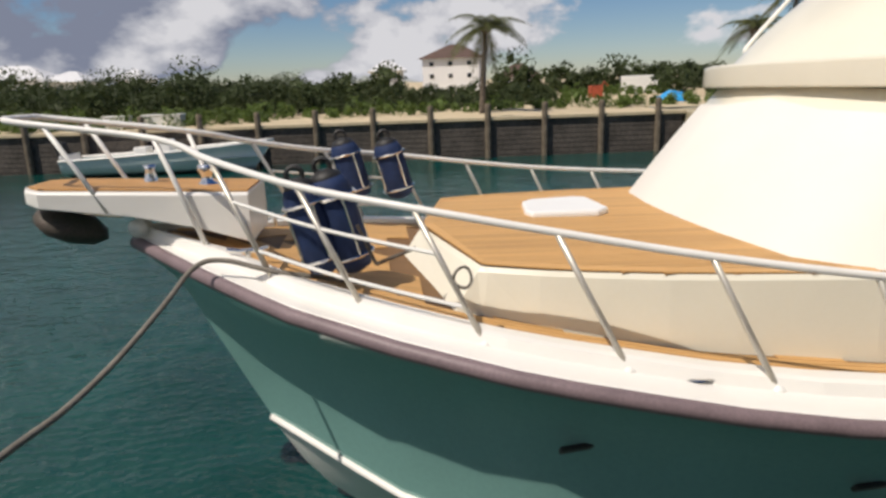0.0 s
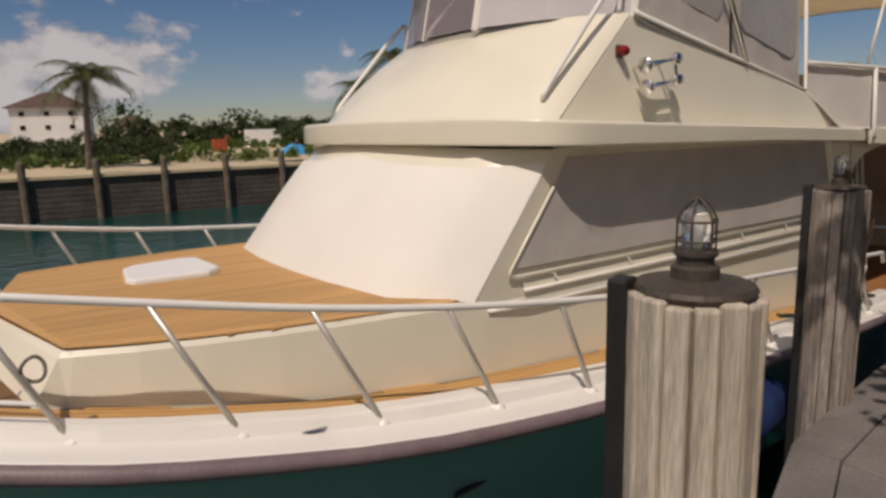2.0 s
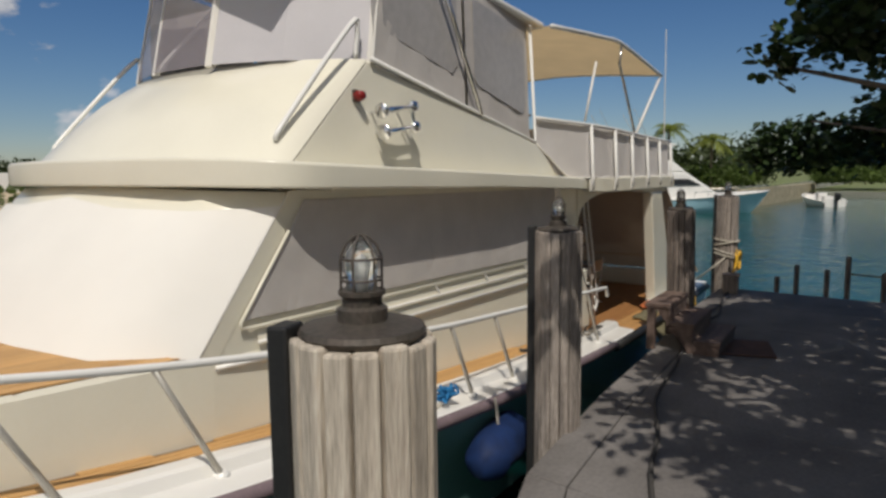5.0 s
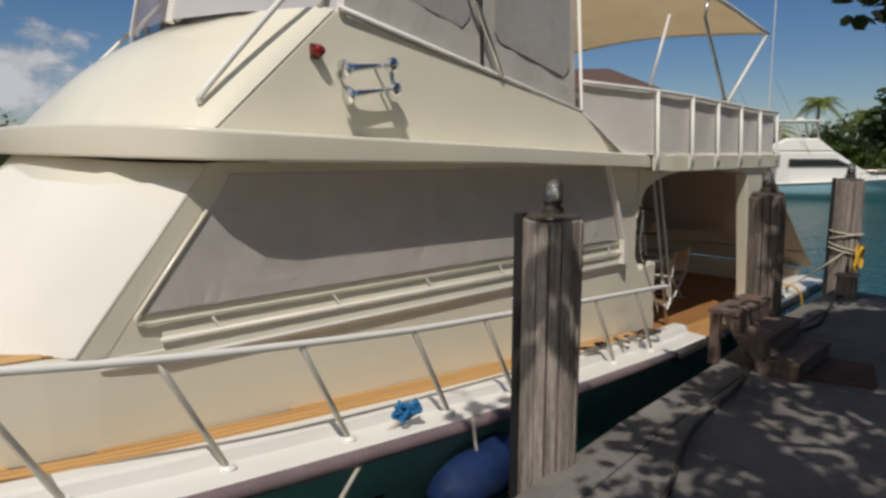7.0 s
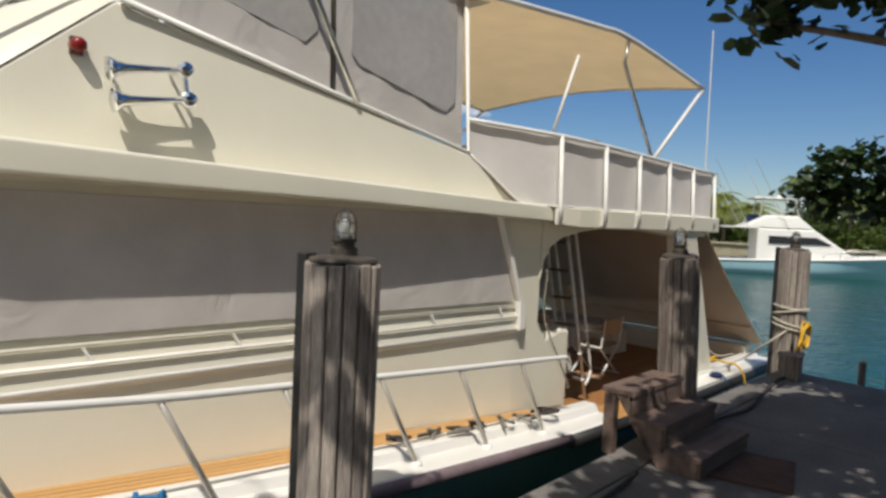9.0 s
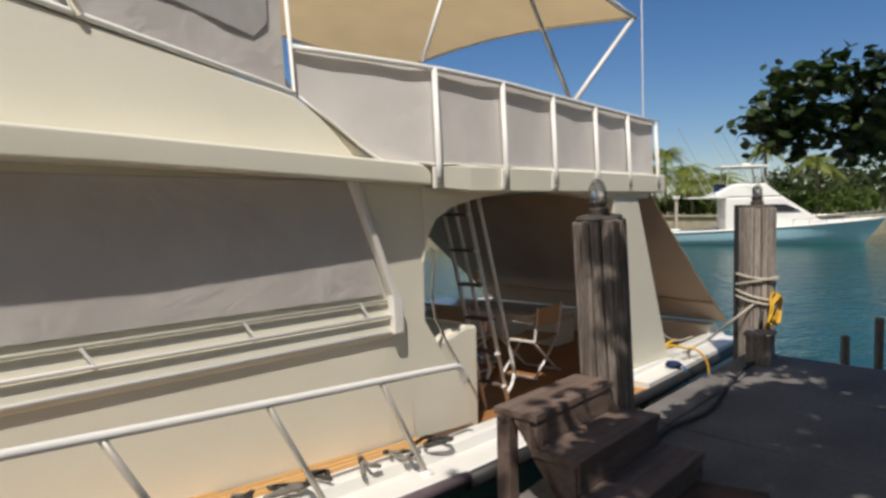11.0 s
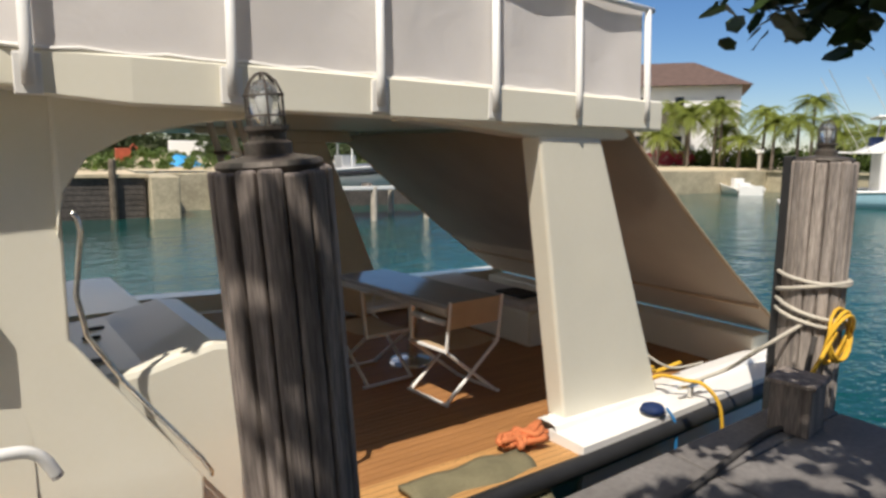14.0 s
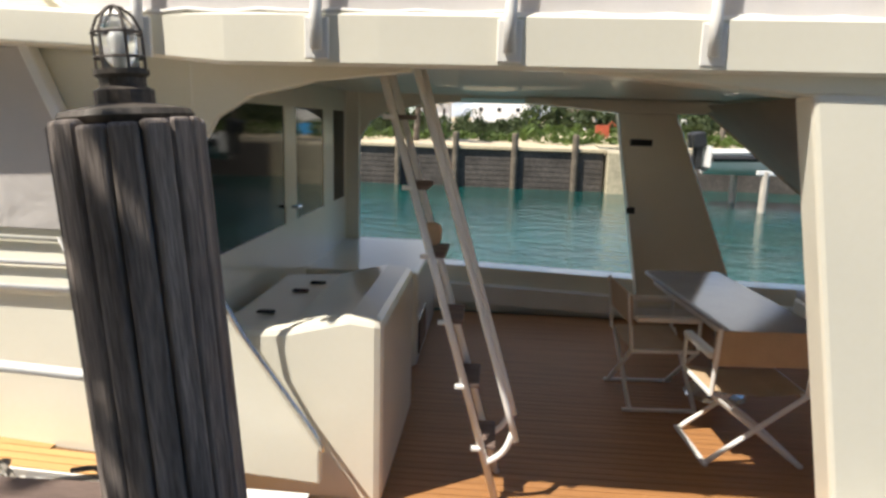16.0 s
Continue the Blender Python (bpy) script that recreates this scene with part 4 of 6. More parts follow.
for k in range(-30, 31):
    v = k * PW
    s0 = max(interp(v - PW / 2, T_V, T_S), interp(v + PW / 2, T_V, T_S)) + 0.02
    s1 = interp(v, FRONT_V, FRONT_S) + 0.04
    if s1 - s0 > 0.1:
        part("plank", strip([(s0 + (s1 - s0) * i / 4, v, trunk_top(s0 + (s1 - s0) * i / 4) + 0.02 * (1 - (v / 1.7) ** 2) + 0.001) for i in range(5)], PW - 0.004), TEAKP, yacht)


for a, c in zip(TRUNK[3:-4], TRUNK[4:-3]):
    def inset(p):
        return (p[0] + (0.09 if abs(p[1]) < 1.2 else 0.02), p[1] * (1 - 0.085 / max(0.5, abs(p[1]))) if abs(p[1]) > 0.3 else 0.0)
    q = [a, c, inset(c), inset(a)]
    part("margin_plank", prism([(s, v * 0.985, trunk_top(s) + 0.02 * (1 - (v / 1.7) ** 2) + 0.004) for s, v in q], (0, 0, 0.009)), TEAKP, yacht)


def deck_inner(s):
    return 0.0 if s < -0.34 else interp(s, [-0.34, -0.05, 0.15, 1.2, 2.4, 2.64, 8.3], [0.0, 1.2, 1.29, 1.60, 1.745, 1.75, 1.75])


SS = [-2.0 + 0.2 * i for i in range(53)]
for sign in (-1, 1):
    for j in range(24):
        run = []
        for s in SS + [99]:
            ok = False
            if s < 8.35:
                h = sheer_h(s) - min(0.4, sheer_h(s) * 0.5) - 0.01
                v = h - (j + 0.5) * PW
                ok = v - PW / 2 > deck_inner(s)
            if ok:
                run.append((s, sign * v, sheer_z(s) + 0.03 + 0.03 * (1 - (v / h) ** 2) + 0.002))
            elif len(run) > 1:
                part("plank", strip(run, PW - 0.004), TEAKP, yacht)
                run = []
            else:
                run = []
for k in range(-30, 31):
    v = k * 0.062
    part("plank", strip([(8.4, v, -0.283), (13.7, v, -0.283)], 0.058), TEAKC, yacht)

# ---- dock furniture: piles with caged lamps ----
def pile(x, y, top, wood, lean=0.0, label="", rad=0.19):
    p = thing("dock_pile", label, "piling", pose(x, y, 0, 0, lean, 0), group="mooring piles")
    part("core", lathe([(rad - 0.03, SEA - 1.0), (rad - 0.03, top - 0.06)], 20), PILED, p)
    rnd = random.Random(int(x * 10))
    for k in range(15):
        w = 2 * math.pi / 15
        am = (k + 0.5) * w
        h = top - rnd.uniform(0.0, 0.016)
        r = rad + rnd.uniform(-0.006, 0.006)
        wid = 2 * r * math.sin(w / 2) * rnd.uniform(0.78, 0.92)
        b = box((0.05, wid, h - SEA + 0.8), (r - 0.025, 0, (h + SEA - 0.8) / 2))
        soft_edges(b, 0.010, 2)
        bmesh.ops.rotate(b, cent=(0, 0, 0), matrix=Matrix.Rotation(am, 3, "Z"), verts=b.verts)
        part("stave", b, wood, p)
    part("cap", lathe([(0.0, top - 0.012), (rad - 0.03, top - 0.012), (rad - 0.018, top + 0.004), (rad - 0.026, top + 0.018), (0.06, top + 0.034)], 24), IRON, p, "dark metal cap")
    # rubbing board on the boat side
    if lean == 0:
        bx, by = (-0.150, 0.135) if x < 3 else (-0.105, 0.175)
        part("rubbing_board", box((0.09, 0.06, top - SEA + 0.9), (bx, by, (top + SEA - 0.9) / 2 + 0.03), (0, 0, 20), bevel=0.008), BLACK, p, "black rubbing board")
    lamp = thing("dock_lamp", "caged bronze bulkhead lamp with a clear glass dome on the pile", "lamp", pose(x, y, 0, 0, lean, 0) @ pose(0, 0, top + 0.025) @ Matrix.Scale(0.8, 4), group="pile lamps")
    part("base", lathe([(0.085, 0), (0.085, 0.05), (0.066, 0.06), (0.066, 0.085), (0.078, 0.095), (0.078, 0.11)], 16), IRON, lamp)
    part("glass", lathe([(0.052, 0.105), (0.055, 0.2), (0.05, 0.235), (0.03, 0.262), (0.004, 0.272)], 16), LAMPG, lamp, "clear glass dome", smooth=True)
    part("bulb", lathe([(0.012, 0.11), (0.016, 0.16), (0.022, 0.2), (0.004, 0.225)], 10), PLASTIC, lamp, "white lamp bulb", smooth=True)
    cage = None
    for j in range(3):
        aa = j * math.pi / 3 + 0.4
        pts = [(0.068 * c * math.cos(aa), 0.068 * c * math.sin(aa), z) for c, z in ((1, 0.1), (1, 0.22), (0.72, 0.262), (0.3, 0.287), (0, 0.293), (-0.3, 0.287), (-0.72, 0.262), (-1, 0.22), (-1, 0.1))]
        cage = tube(pts, 0.0045, 6, bm=cage)
    for z in (0.145, 0.215):
        cage = tube([(0.068 * math.cos(q), 0.068 * math.sin(q), z) for q in [2 * math.pi * i / 20 for i in range(21)]], 0.0045, 6, bm=cage, closed=True)
    part("cage", cage, IRON, lamp, "dark wire cage")
    return p


# piles two to four take darker woods, leaf shade put into the colour
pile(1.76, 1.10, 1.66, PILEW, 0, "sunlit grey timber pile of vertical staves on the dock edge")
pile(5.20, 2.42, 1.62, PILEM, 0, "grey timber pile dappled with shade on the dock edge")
pile(9.09, 2.75, 1.60, PILED, -4.5, "weathered timber pile, darkened as in shade, beside the dock steps", 0.172)
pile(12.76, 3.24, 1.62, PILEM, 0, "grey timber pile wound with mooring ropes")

# steps
steps = thing("dock_steps", "dark brown three-tread timber boarding steps on the dock", "steps", pose(7.97, 2.65, 0, 0, 0, 6))
for i, (y, z) in enumerate(((0.0, 0.545), (-0.27, 0.35), (-0.55, 0.165))):
    part("tread", box((0.92 + 0.1 * min(i, 1), 0.29, 0.045), (0.45 + 0.05 * min(i, 1), y - 0.01, z - 0.0225), bevel=0.006), STEPW, steps)
    part("riser", box((0.88 + 0.1 * min(i, 1), 0.03, 0.145), (0.45 + 0.05 * min(i, 1), y - 0.13, z - 0.118), bevel=0.004), STEPW, steps)
for x in (0.0, 0.86):
    part("stringer", prism([(x, -0.36, 0), (x, -0.67, 0), (x, -0.67, 0.12), (x, -0.40, 0.13), (x, -0.39, 0.305), (x, -0.12, 0.31), (x, -0.11, 0.50), (x, 0.02, 0.50)], (0.05, 0, 0), 0.005), STEPW, steps)
for x in (0.0, 0.83):
    part("leg", box((0.09, 0.09, 0.5), (x + 0.02, 0.06, 0.25), bevel=0.006), STEPW, steps)

# ---- the sea grape over the dock ----
def sea_grape():
    t = thing("sea_grape_tree", "dark green sea grape tree arching over the dock", "tree", pose(9.3, -3.4, 0))
    base = Vector((9.3, -3.4, 0))
    part("trunk", tube([(0, 0, -0.1), (0.1, 0.15, 1.4), (-0.2, 0.5, 2.9), (-0.5, 0.7, 4.2)], 0.24, 10, 4, taper=0.13), BARK, t, smooth=True)
    rnd = random.Random(4)
    ends = [(3.4, 0.8, 4.6), (6.9, 1.2, 4.7), (11.0, 1.7, 2.75), (7.1, 1.3, 3.0), (3.5, -1.5, 5.0), (6.0, -0.8, 5.1), (10.5, 0.2, 4.4), (12.6, -0.4, 4.3), (8.5, -2.0, 5.6), (5.0, -3.2, 5.4)]
    for e in ends:
        e = Vector(e) - base
        m = e * 0.5 + Vector((0, 0, 1.0))
        part("limb", tube([(-0.35, 0.6, 3.2), m, e], 0.075, 6, 5, taper=0.015), BARK, t, smooth=True)
    b = bmesh.new()

    def leaf(p, size):
        n = Vector((rnd.gauss(0, 0.7), rnd.gauss(0, 0.7), 1)).normalized()
        a = n.orthogonal().normalized()
        a.rotate(Matrix.Rotation(rnd.uniform(0, 6.28), 3, n))
        c = n.cross(a)
        k = size * rnd.uniform(0.7, 1.25)
        ring = [p + a * k * math.cos(q) + c * k * 0.8 * math.sin(q) + n * k * 0.16 * abs(math.sin(q)) for q in (0, 1.05, 2.1, 3.14, 4.19, 5.24)]
        b.faces.new([b.verts.new(v - base) for v in ring])

    def spray(at, r, count, size=0.075, flat=0.6):
        for _ in range(count):
            d = Vector((rnd.gauss(0, 0.5), rnd.gauss(0, 0.5), rnd.gauss(0, 0.5) * flat)) * r
            leaf(Vector(at) + d, size)

    for i in range(560):
        x = rnd.uniform(2.2, 13.4)
        z = rnd.uniform(4.4, 6.0) - 0.25 * max(0, x - 10.5)
        lim = 0.75 - 0.34 * (z - 4.4)
        if x < 4.0:
            lim -= (4.0 - x) * 0.9
        y = rnd.uniform(-4.6, lim)
        spray((x, y, z), rnd.uniform(0.34, 0.54), 42)
    for i in range(25):
        y = rnd.uniform(0.2, 1.9)
        spray((rnd.uniform(10.8, 12.8), y, rnd.uniform(2.05, 2.62 + 0.35 * (1.9 - y))), 0.34, 80, 0.062)
    for i in range(17):
        spray((rnd.uniform(8.2, 11.2), rnd.uniform(0.0, 0.85), rnd.uniform(2.6, 3.7)), 0.34, 90, 0.06)
    for at in ((10.35, 2.25, 2.5), (10.6, 2.3, 2.7), (11.1, 2.2, 2.35), (11.6, 1.9, 2.4), (10.9, 1.9, 2.9), (10.4, 2.0, 3.0), (10.8, 2.25, 2.3), (11.3, 2.1, 2.2), (11.9, 1.7, 2.25), (10.5, 2.35, 2.35)):
        spray((at[0] + 0.25, at[1] - 0.12, min(at[2], 2.6)), 0.27, 80, 0.05)
    for i in range(4):
        spray((3.3 + rnd.uniform(-0.5, 0.6), 0.95 + rnd.uniform(-0.5, 0.35), rnd.uniform(4.2, 4.9)), 0.26, 20, 0.07)
    for i in range(3):
        spray((7.1 + rnd.uniform(-0.5, 0.5), 1.25 + rnd.uniform(-0.5, 0.35), rnd.uniform(4.3, 4.9)), 0.26, 20, 0.07)
    for i in range(26):
        spray((rnd.uniform(7.9, 9.3), rnd.uniform(0.7, 1.15), rnd.uniform(3.3, 4.0)), 0.3, 70, 0.06)
    for at in ((7.1, 1.3, 3.05), (7.0, 1.2, 3.15), (7.25, 1.25, 3.0), (7.3, 1.1, 3.3), (7.5, 1.0, 3.3), (7.6, 0.85, 3.35), (7.2, 0.9, 3.4), (7.8, 0.7, 3.3)):
        spray(at, 0.26, 40, 0.058)
    for at in ((10.45, 2.32, 2.25), (10.65, 2.3, 2.18), (10.85, 2.2, 2.16), (10.6, 2.22, 2.38)):
        spray(at, 0.2, 45, 0.052)
    # unseen foliage behind the dock, added to block light from the low sky
    for i in range(300):
        spray((rnd.uniform(-4.0, 14.0), rnd.uniform(-9.5, -5.0), rnd.uniform(0.8, 5.8)), rnd.uniform(0.6, 1.0), 40, 0.13, 1.0)
    part("crown", b, LEAFD, t)


sea_grape()
# ---- the far shore ----
def clump(b, at, r, count, size, rnd, squash=0.75):
    """Many small leaf blades about a middle."""
    for _ in range(count):
        d = Vector((rnd.gauss(0, 1), rnd.gauss(0, 1), rnd.gauss(0, 1))).normalized() * r * rnd.uniform(0.45, 1.0) ** 0.5
        d.z *= squash
        p = Vector(at) + d
        n = Vector((rnd.gauss(0, 1), rnd.gauss(0, 1), rnd.gauss(0.6, 1))).normalized()
        t = n.orthogonal().normalized()
        t.rotate(Matrix.Rotation(rnd.uniform(0, 6.28), 3, n))
        u = n.cross(t)
        k = size * rnd.uniform(0.6, 1.4)
        vs = [b.verts.new(p + t * k), b.verts.new(p + u * k * 0.6 + n * k * 0.15), b.verts.new(p - t * k), b.verts.new(p - u * k * 0.6 + n * k * 0.15)]
        b.faces.new(vs)


def scrub(x0, x1, y, h, material, name, label, seed, step=1.1, dens=55, size=0.22, base=None):
    rnd = random.Random(seed)
    b = bmesh.new()
    x = x0
    while x < x1:
        hh = h * (0.6 + 0.6 * abs(noise.noise(Vector((x * 0.16, seed, 0))) * 1.6) + rnd.uniform(-0.12, 0.25) + (0.45 if rnd.random() < 0.07 else 0))
        z = (shore_height(x, y) if base is None else base)
        r = hh * 0.5
        yy = y + rnd.uniform(-1.5, 1.5)
        clump(b, (x, yy, z + hh * 0.5), r, dens, size, rnd, 1.0)
        clump(b, (x, yy + 0.4, z + hh * 0.42), r * 0.75, dens // 6, size * 3.2, rnd, 1.0)
        clump(b, (x + rnd.uniform(-0.6, 0.6), yy - 0.5, z + hh * 0.25), r * 0.9, dens // 2, size, rnd, 0.7)
        x += step * rnd.uniform(0.7, 1.3)
    return tagged(part(name, b, material), label, "shrubs", kind="stuff")


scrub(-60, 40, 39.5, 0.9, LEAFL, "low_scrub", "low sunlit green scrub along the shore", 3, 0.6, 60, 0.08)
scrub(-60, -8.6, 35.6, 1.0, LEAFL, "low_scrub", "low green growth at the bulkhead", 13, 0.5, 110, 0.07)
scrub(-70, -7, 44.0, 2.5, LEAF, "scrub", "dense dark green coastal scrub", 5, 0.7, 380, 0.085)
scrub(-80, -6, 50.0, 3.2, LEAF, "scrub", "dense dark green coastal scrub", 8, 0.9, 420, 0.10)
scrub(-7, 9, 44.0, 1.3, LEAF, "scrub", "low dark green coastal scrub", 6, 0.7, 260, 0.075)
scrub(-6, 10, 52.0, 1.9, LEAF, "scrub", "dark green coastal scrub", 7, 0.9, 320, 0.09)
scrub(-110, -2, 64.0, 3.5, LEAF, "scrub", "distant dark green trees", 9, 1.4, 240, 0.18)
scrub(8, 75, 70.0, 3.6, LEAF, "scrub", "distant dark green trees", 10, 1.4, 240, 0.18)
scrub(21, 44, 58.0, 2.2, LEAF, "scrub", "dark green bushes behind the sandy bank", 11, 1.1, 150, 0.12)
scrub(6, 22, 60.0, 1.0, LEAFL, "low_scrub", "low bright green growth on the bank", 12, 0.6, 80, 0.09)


def palm(x, y, z, height, reach, seed, fronds=18, lean=0.3, low=-0.35, high=1.1, droop=0.75, leaf=None):
    rnd = random.Random(seed)
    t = thing("palm_tree", "tall coconut palm with drooping fronds", "tree", pose(x, y, z))
    part("trunk", tube([(0, 0, 0), (lean * 0.4, 0, height * 0.5), (lean, 0, height)], 0.17, 8, 4, taper=0.1), BARK, t, smooth=True)
    b = bmesh.new()
    for i in range(fronds):
        a = 2 * math.pi * i / fronds + rnd.uniform(-0.2, 0.2)
        el = rnd.uniform(low, high)
        d = Vector((math.cos(a), math.sin(a), 0))
        p = Vector((lean, 0, height))
        segs = 9
        L = reach * rnd.uniform(0.85, 1.1)
        pts = [p + d * L * q * math.cos(el * (1 - q * 0.5)) + Vector((0, 0, L * (math.sin(el) * q - droop * q * q))) for q in [k / segs for k in range(segs + 1)]]
        side = d.cross(Vector((0, 0, 1)))
        for k in range(segs):
            w = L * 0.26 * math.sin(math.pi * (0.12 + 0.86 * (k + 0.5) / segs))
            c0, c1 = pts[k], pts[k + 1]
            for sg in (-1, 1):
                for h in (0.0, 0.5):
                    q0, q1 = c0.lerp(c1, h), c0.lerp(c1, h + 0.42)
                    tip = q1 + side * sg * w + (c1 - c0) * 0.6 + Vector((0, 0, -0.45 * w))
                    b.faces.new([b.verts.new(q0), b.verts.new(q1), b.verts.new(tip)])
    part("crown", b, leaf or FROND, t)
    part("crownshaft", lathe([(0.05, 0), (0.28, 0.15), (0.3, 0.3), (0.05, 0.45)], 10, (lean, 0, height - 0.35)), BARK, t, smooth=True)
    return t


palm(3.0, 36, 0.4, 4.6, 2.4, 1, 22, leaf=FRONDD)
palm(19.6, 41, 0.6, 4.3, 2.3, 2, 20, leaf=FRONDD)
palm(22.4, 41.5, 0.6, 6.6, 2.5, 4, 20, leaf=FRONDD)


def house(x, y, z, w, d, h, rz, roof, roof_h, name, label, rows, cols, eave=0.5):
    t = thing("house", label, "house", pose(x, y, z, 0, 0, rz))
    part("wall", box((w, d, h), (0, 0, h / 2)), STUCCO, t)
    e = eave
    b = bmesh.new()
    c = [b.verts.new(p) for p in ((-w / 2 - e, -d / 2 - e, h), (w / 2 + e, -d / 2 - e, h), (w / 2 + e, d / 2 + e, h), (-w / 2 - e, d / 2 + e, h))]
    m = min(w, d) / 2
    r0 = b.verts.new((-w / 2 + m * 0.8, 0, h + roof_h))
    r1 = b.verts.new((w / 2 - m * 0.8, 0, h + roof_h))
    for f in ((c[0], c[1], r1, r0), (c[1], c[2], r1), (c[2], c[3], r0, r1), (c[3], c[0], r0), (c[3], c[2], c[1], c[0])):
        b.faces.new(f)
    part("roof", b, roof, t)
    for i in range(cols):
        for j in range(rows):
            px = -w / 2 + w * (i + 0.5) / cols
            pz = h * (j + 0.55) / rows
            wdw = part("window", box((w / cols * 0.22, 0.08, h / rows * 0.34), (px, -d / 2 - 0.02, pz)), GLASS, t)
            part("frame", box((w / cols * 0.28, 0.05, h / rows * 0.05), (px, -d / 2 - 0.03, pz - h / rows * 0.19)), WHITE, wdw)
    return t


house(4.3, 92, 1.0, 7.4, 8, 4.6, -12, ROOFT, 1.9, "house", "white three-storey house with a dark hip roof", 3, 3)
house(13.4, 96, 1.0, 6.0, 8, 1.9, -8, ROOFT, 2.0, "house", "low white house with a brown hip roof", 1, 3)
for x, w in ((-51.6, 9.4), (-44.7, 4.6), (-36.7, 2.8), (-4.8, 3.8)):
    house(x, 88, 1.0, w, 8, 3.6 if w > 6 else 3.2, 6, ROOFW, 1.9 if w > 6 else 1.4, "house", "distant house with a white metal roof", 1, 3)
house(71, 54, 0.8, 16, 12, 8.2, -52, ROOFT, 3.2, "house", "white house with a broad brown hip roof", 2, 4, 1.0)

for i, (x, y, h) in enumerate(((64.8, 45.5, 4.2), (66.0, 48.5, 5.0), (65.2, 51.5, 4.4), (67.0, 54.0, 5.2), (64.6, 42.0, 4.6))):
    palm(x, y, 0.3, h + 1.4, 2.9, 60 + i, 26, 0.2, -0.1, 1.35, 0.85)
rnd_b = random.Random(77)
b = bmesh.new()
for k in range(7):
    clump(b, (65.0 + rnd_b.uniform(-0.8, 0.8), 46.0 + 0.7 * k, 1.2 + rnd_b.uniform(0, 0.8)), 1.0, 260, 0.12, rnd_b, 0.8)
tagged(part("flowering_shrub", b, BLOOM), "crimson flowering shrub on the far quay", "shrub")

# things on the far bank
crate = thing("skip_container", "small rusty red machine on the sandy bank", "machinery", pose(14.1, 55.5, 0.55) @ Matrix.Scale(0.78, 4))
part("body", box((1.3, 1.2, 1.5), (0, 0, 0.75), bevel=0.05), REDP, crate)
part("arm", tube([(0.5, 0, 1.2), (0.9, 0, 1.9), (1.3, 0, 1.4)], 0.09, 6), REDP, crate)
trl = thing("site_trailer", "small white box trailer on the sandy bank", "trailer", pose(20.4, 64, 0.45, 0, 0, -14))
part("body", box((3.3, 1.9, 1.7), (0, 0, 1.15), bevel=0.05), WHITE, trl)
for x in (-0.6, 0.6):
    part("wheel", lathe([(0.28, -0.1), (0.3, 0), (0.28, 0.1)], 14), BLACK, trl, matrix=pose(x, -0.9, 0.28, 90, 0, 0))
trp = thing("tarpaulin_heap", "bright blue tarpaulin heaped over stores", "tarpaulin", pose(16.0, 43.2, 0.42) @ Matrix.Scale(1.15, 4))
b = bmesh.new()
bmesh.ops.create_icosphere(b, subdivisions=3, radius=1.0)
for v in b.verts:
    k = 1 + 0.25 * noise.noise(v.co * 2.2)
    v.co = Vector((v.co.x * 1.15 * k, v.co.y * 0.8, max(-0.1, v.co.z) * 0.75 * k))
part("tarp", b, TARP, trp)


# the shore beyond the harbour mouth
for x0, y0, y1, label in ((63.5, 16.5, 70, "grassy shore across the harbour"), (93, -260, 16.5, "low grassy shore across the wide water")):
    b = grid_sheet(x0, 420, y0, y1, 30, 20, lambda x, y: (0.3 if y0 > 0 else -0.9) + 0.01 * (x - 63) + 0.2 * noise.noise(Vector((x * 0.1, y * 0.1, 3))))
    tagged(part("ground", b, LAWN, smooth=True), label, "ground", kind="structure")
quay = thing("quay", "pale stone quay along the far shore", "quay", kind="structure")
part("wall", box((0.8, 54, 2.4), (63.5, 43.5, -0.85), bevel=0.03), STONE, quay)
part("cap", box((1.2, 54, 0.18), (63.5, 43.5, 0.42), bevel=0.03), STONE, quay)
part("wall", box((34, 0.8, 2.4), (80.5, 16.4, -0.85), bevel=0.03), STONE, quay)


def scrub_y(y0, y1, x, h, material, label, seed, step, dens, size):
    rnd = random.Random(seed)
    b = bmesh.new()
    y = y0
    while y < y1:
        hh = h * (0.7 + 0.6 * abs(noise.noise(Vector((y * 0.13, seed, 0)))) + rnd.uniform(-0.1, 0.2))
        xx = x + rnd.uniform(-1.5, 1.5)
        clump(b, (xx, y, 0.5 + hh * 0.5), hh * 0.5, dens, size, rnd, 1.0)
        clump(b, (xx + 0.4, y, 0.5 + hh * 0.42), hh * 0.38, dens // 6, size * 3.2, rnd, 1.0)
        clump(b, (xx - 0.4, y + rnd.uniform(-0.6, 0.6), 0.5 + hh * 0.25), hh * 0.45, dens // 2, size, rnd, 0.7)
        y += step * rnd.uniform(0.7, 1.3)
    tagged(part("scrub", b, material), label, "shrubs", kind="stuff")


scrub_y(17.5, 34, 71, 3.2, LEAFL, "bright green bushes on the far shore", 21, 0.9, 170, 0.13)
scrub_y(28, 52, 68.5, 2.6, LEAFL, "bright green hedge below the far house", 25, 0.8, 170, 0.13)
scrub_y(17.5, 28, 76, 6.4, LEAF, "tall green trees on the far shore", 22, 1.1, 260, 0.19)
scrub_y(-70, 16, 94.6, 2.8, LEAFL, "bright green bushes along the sandy shore", 23, 1.4, 150, 0.17)
scrub_y(-70, 16, 100, 6.0, LEAF, "tall dark trees behind the sandy shore", 24, 1.8, 240, 0.26)
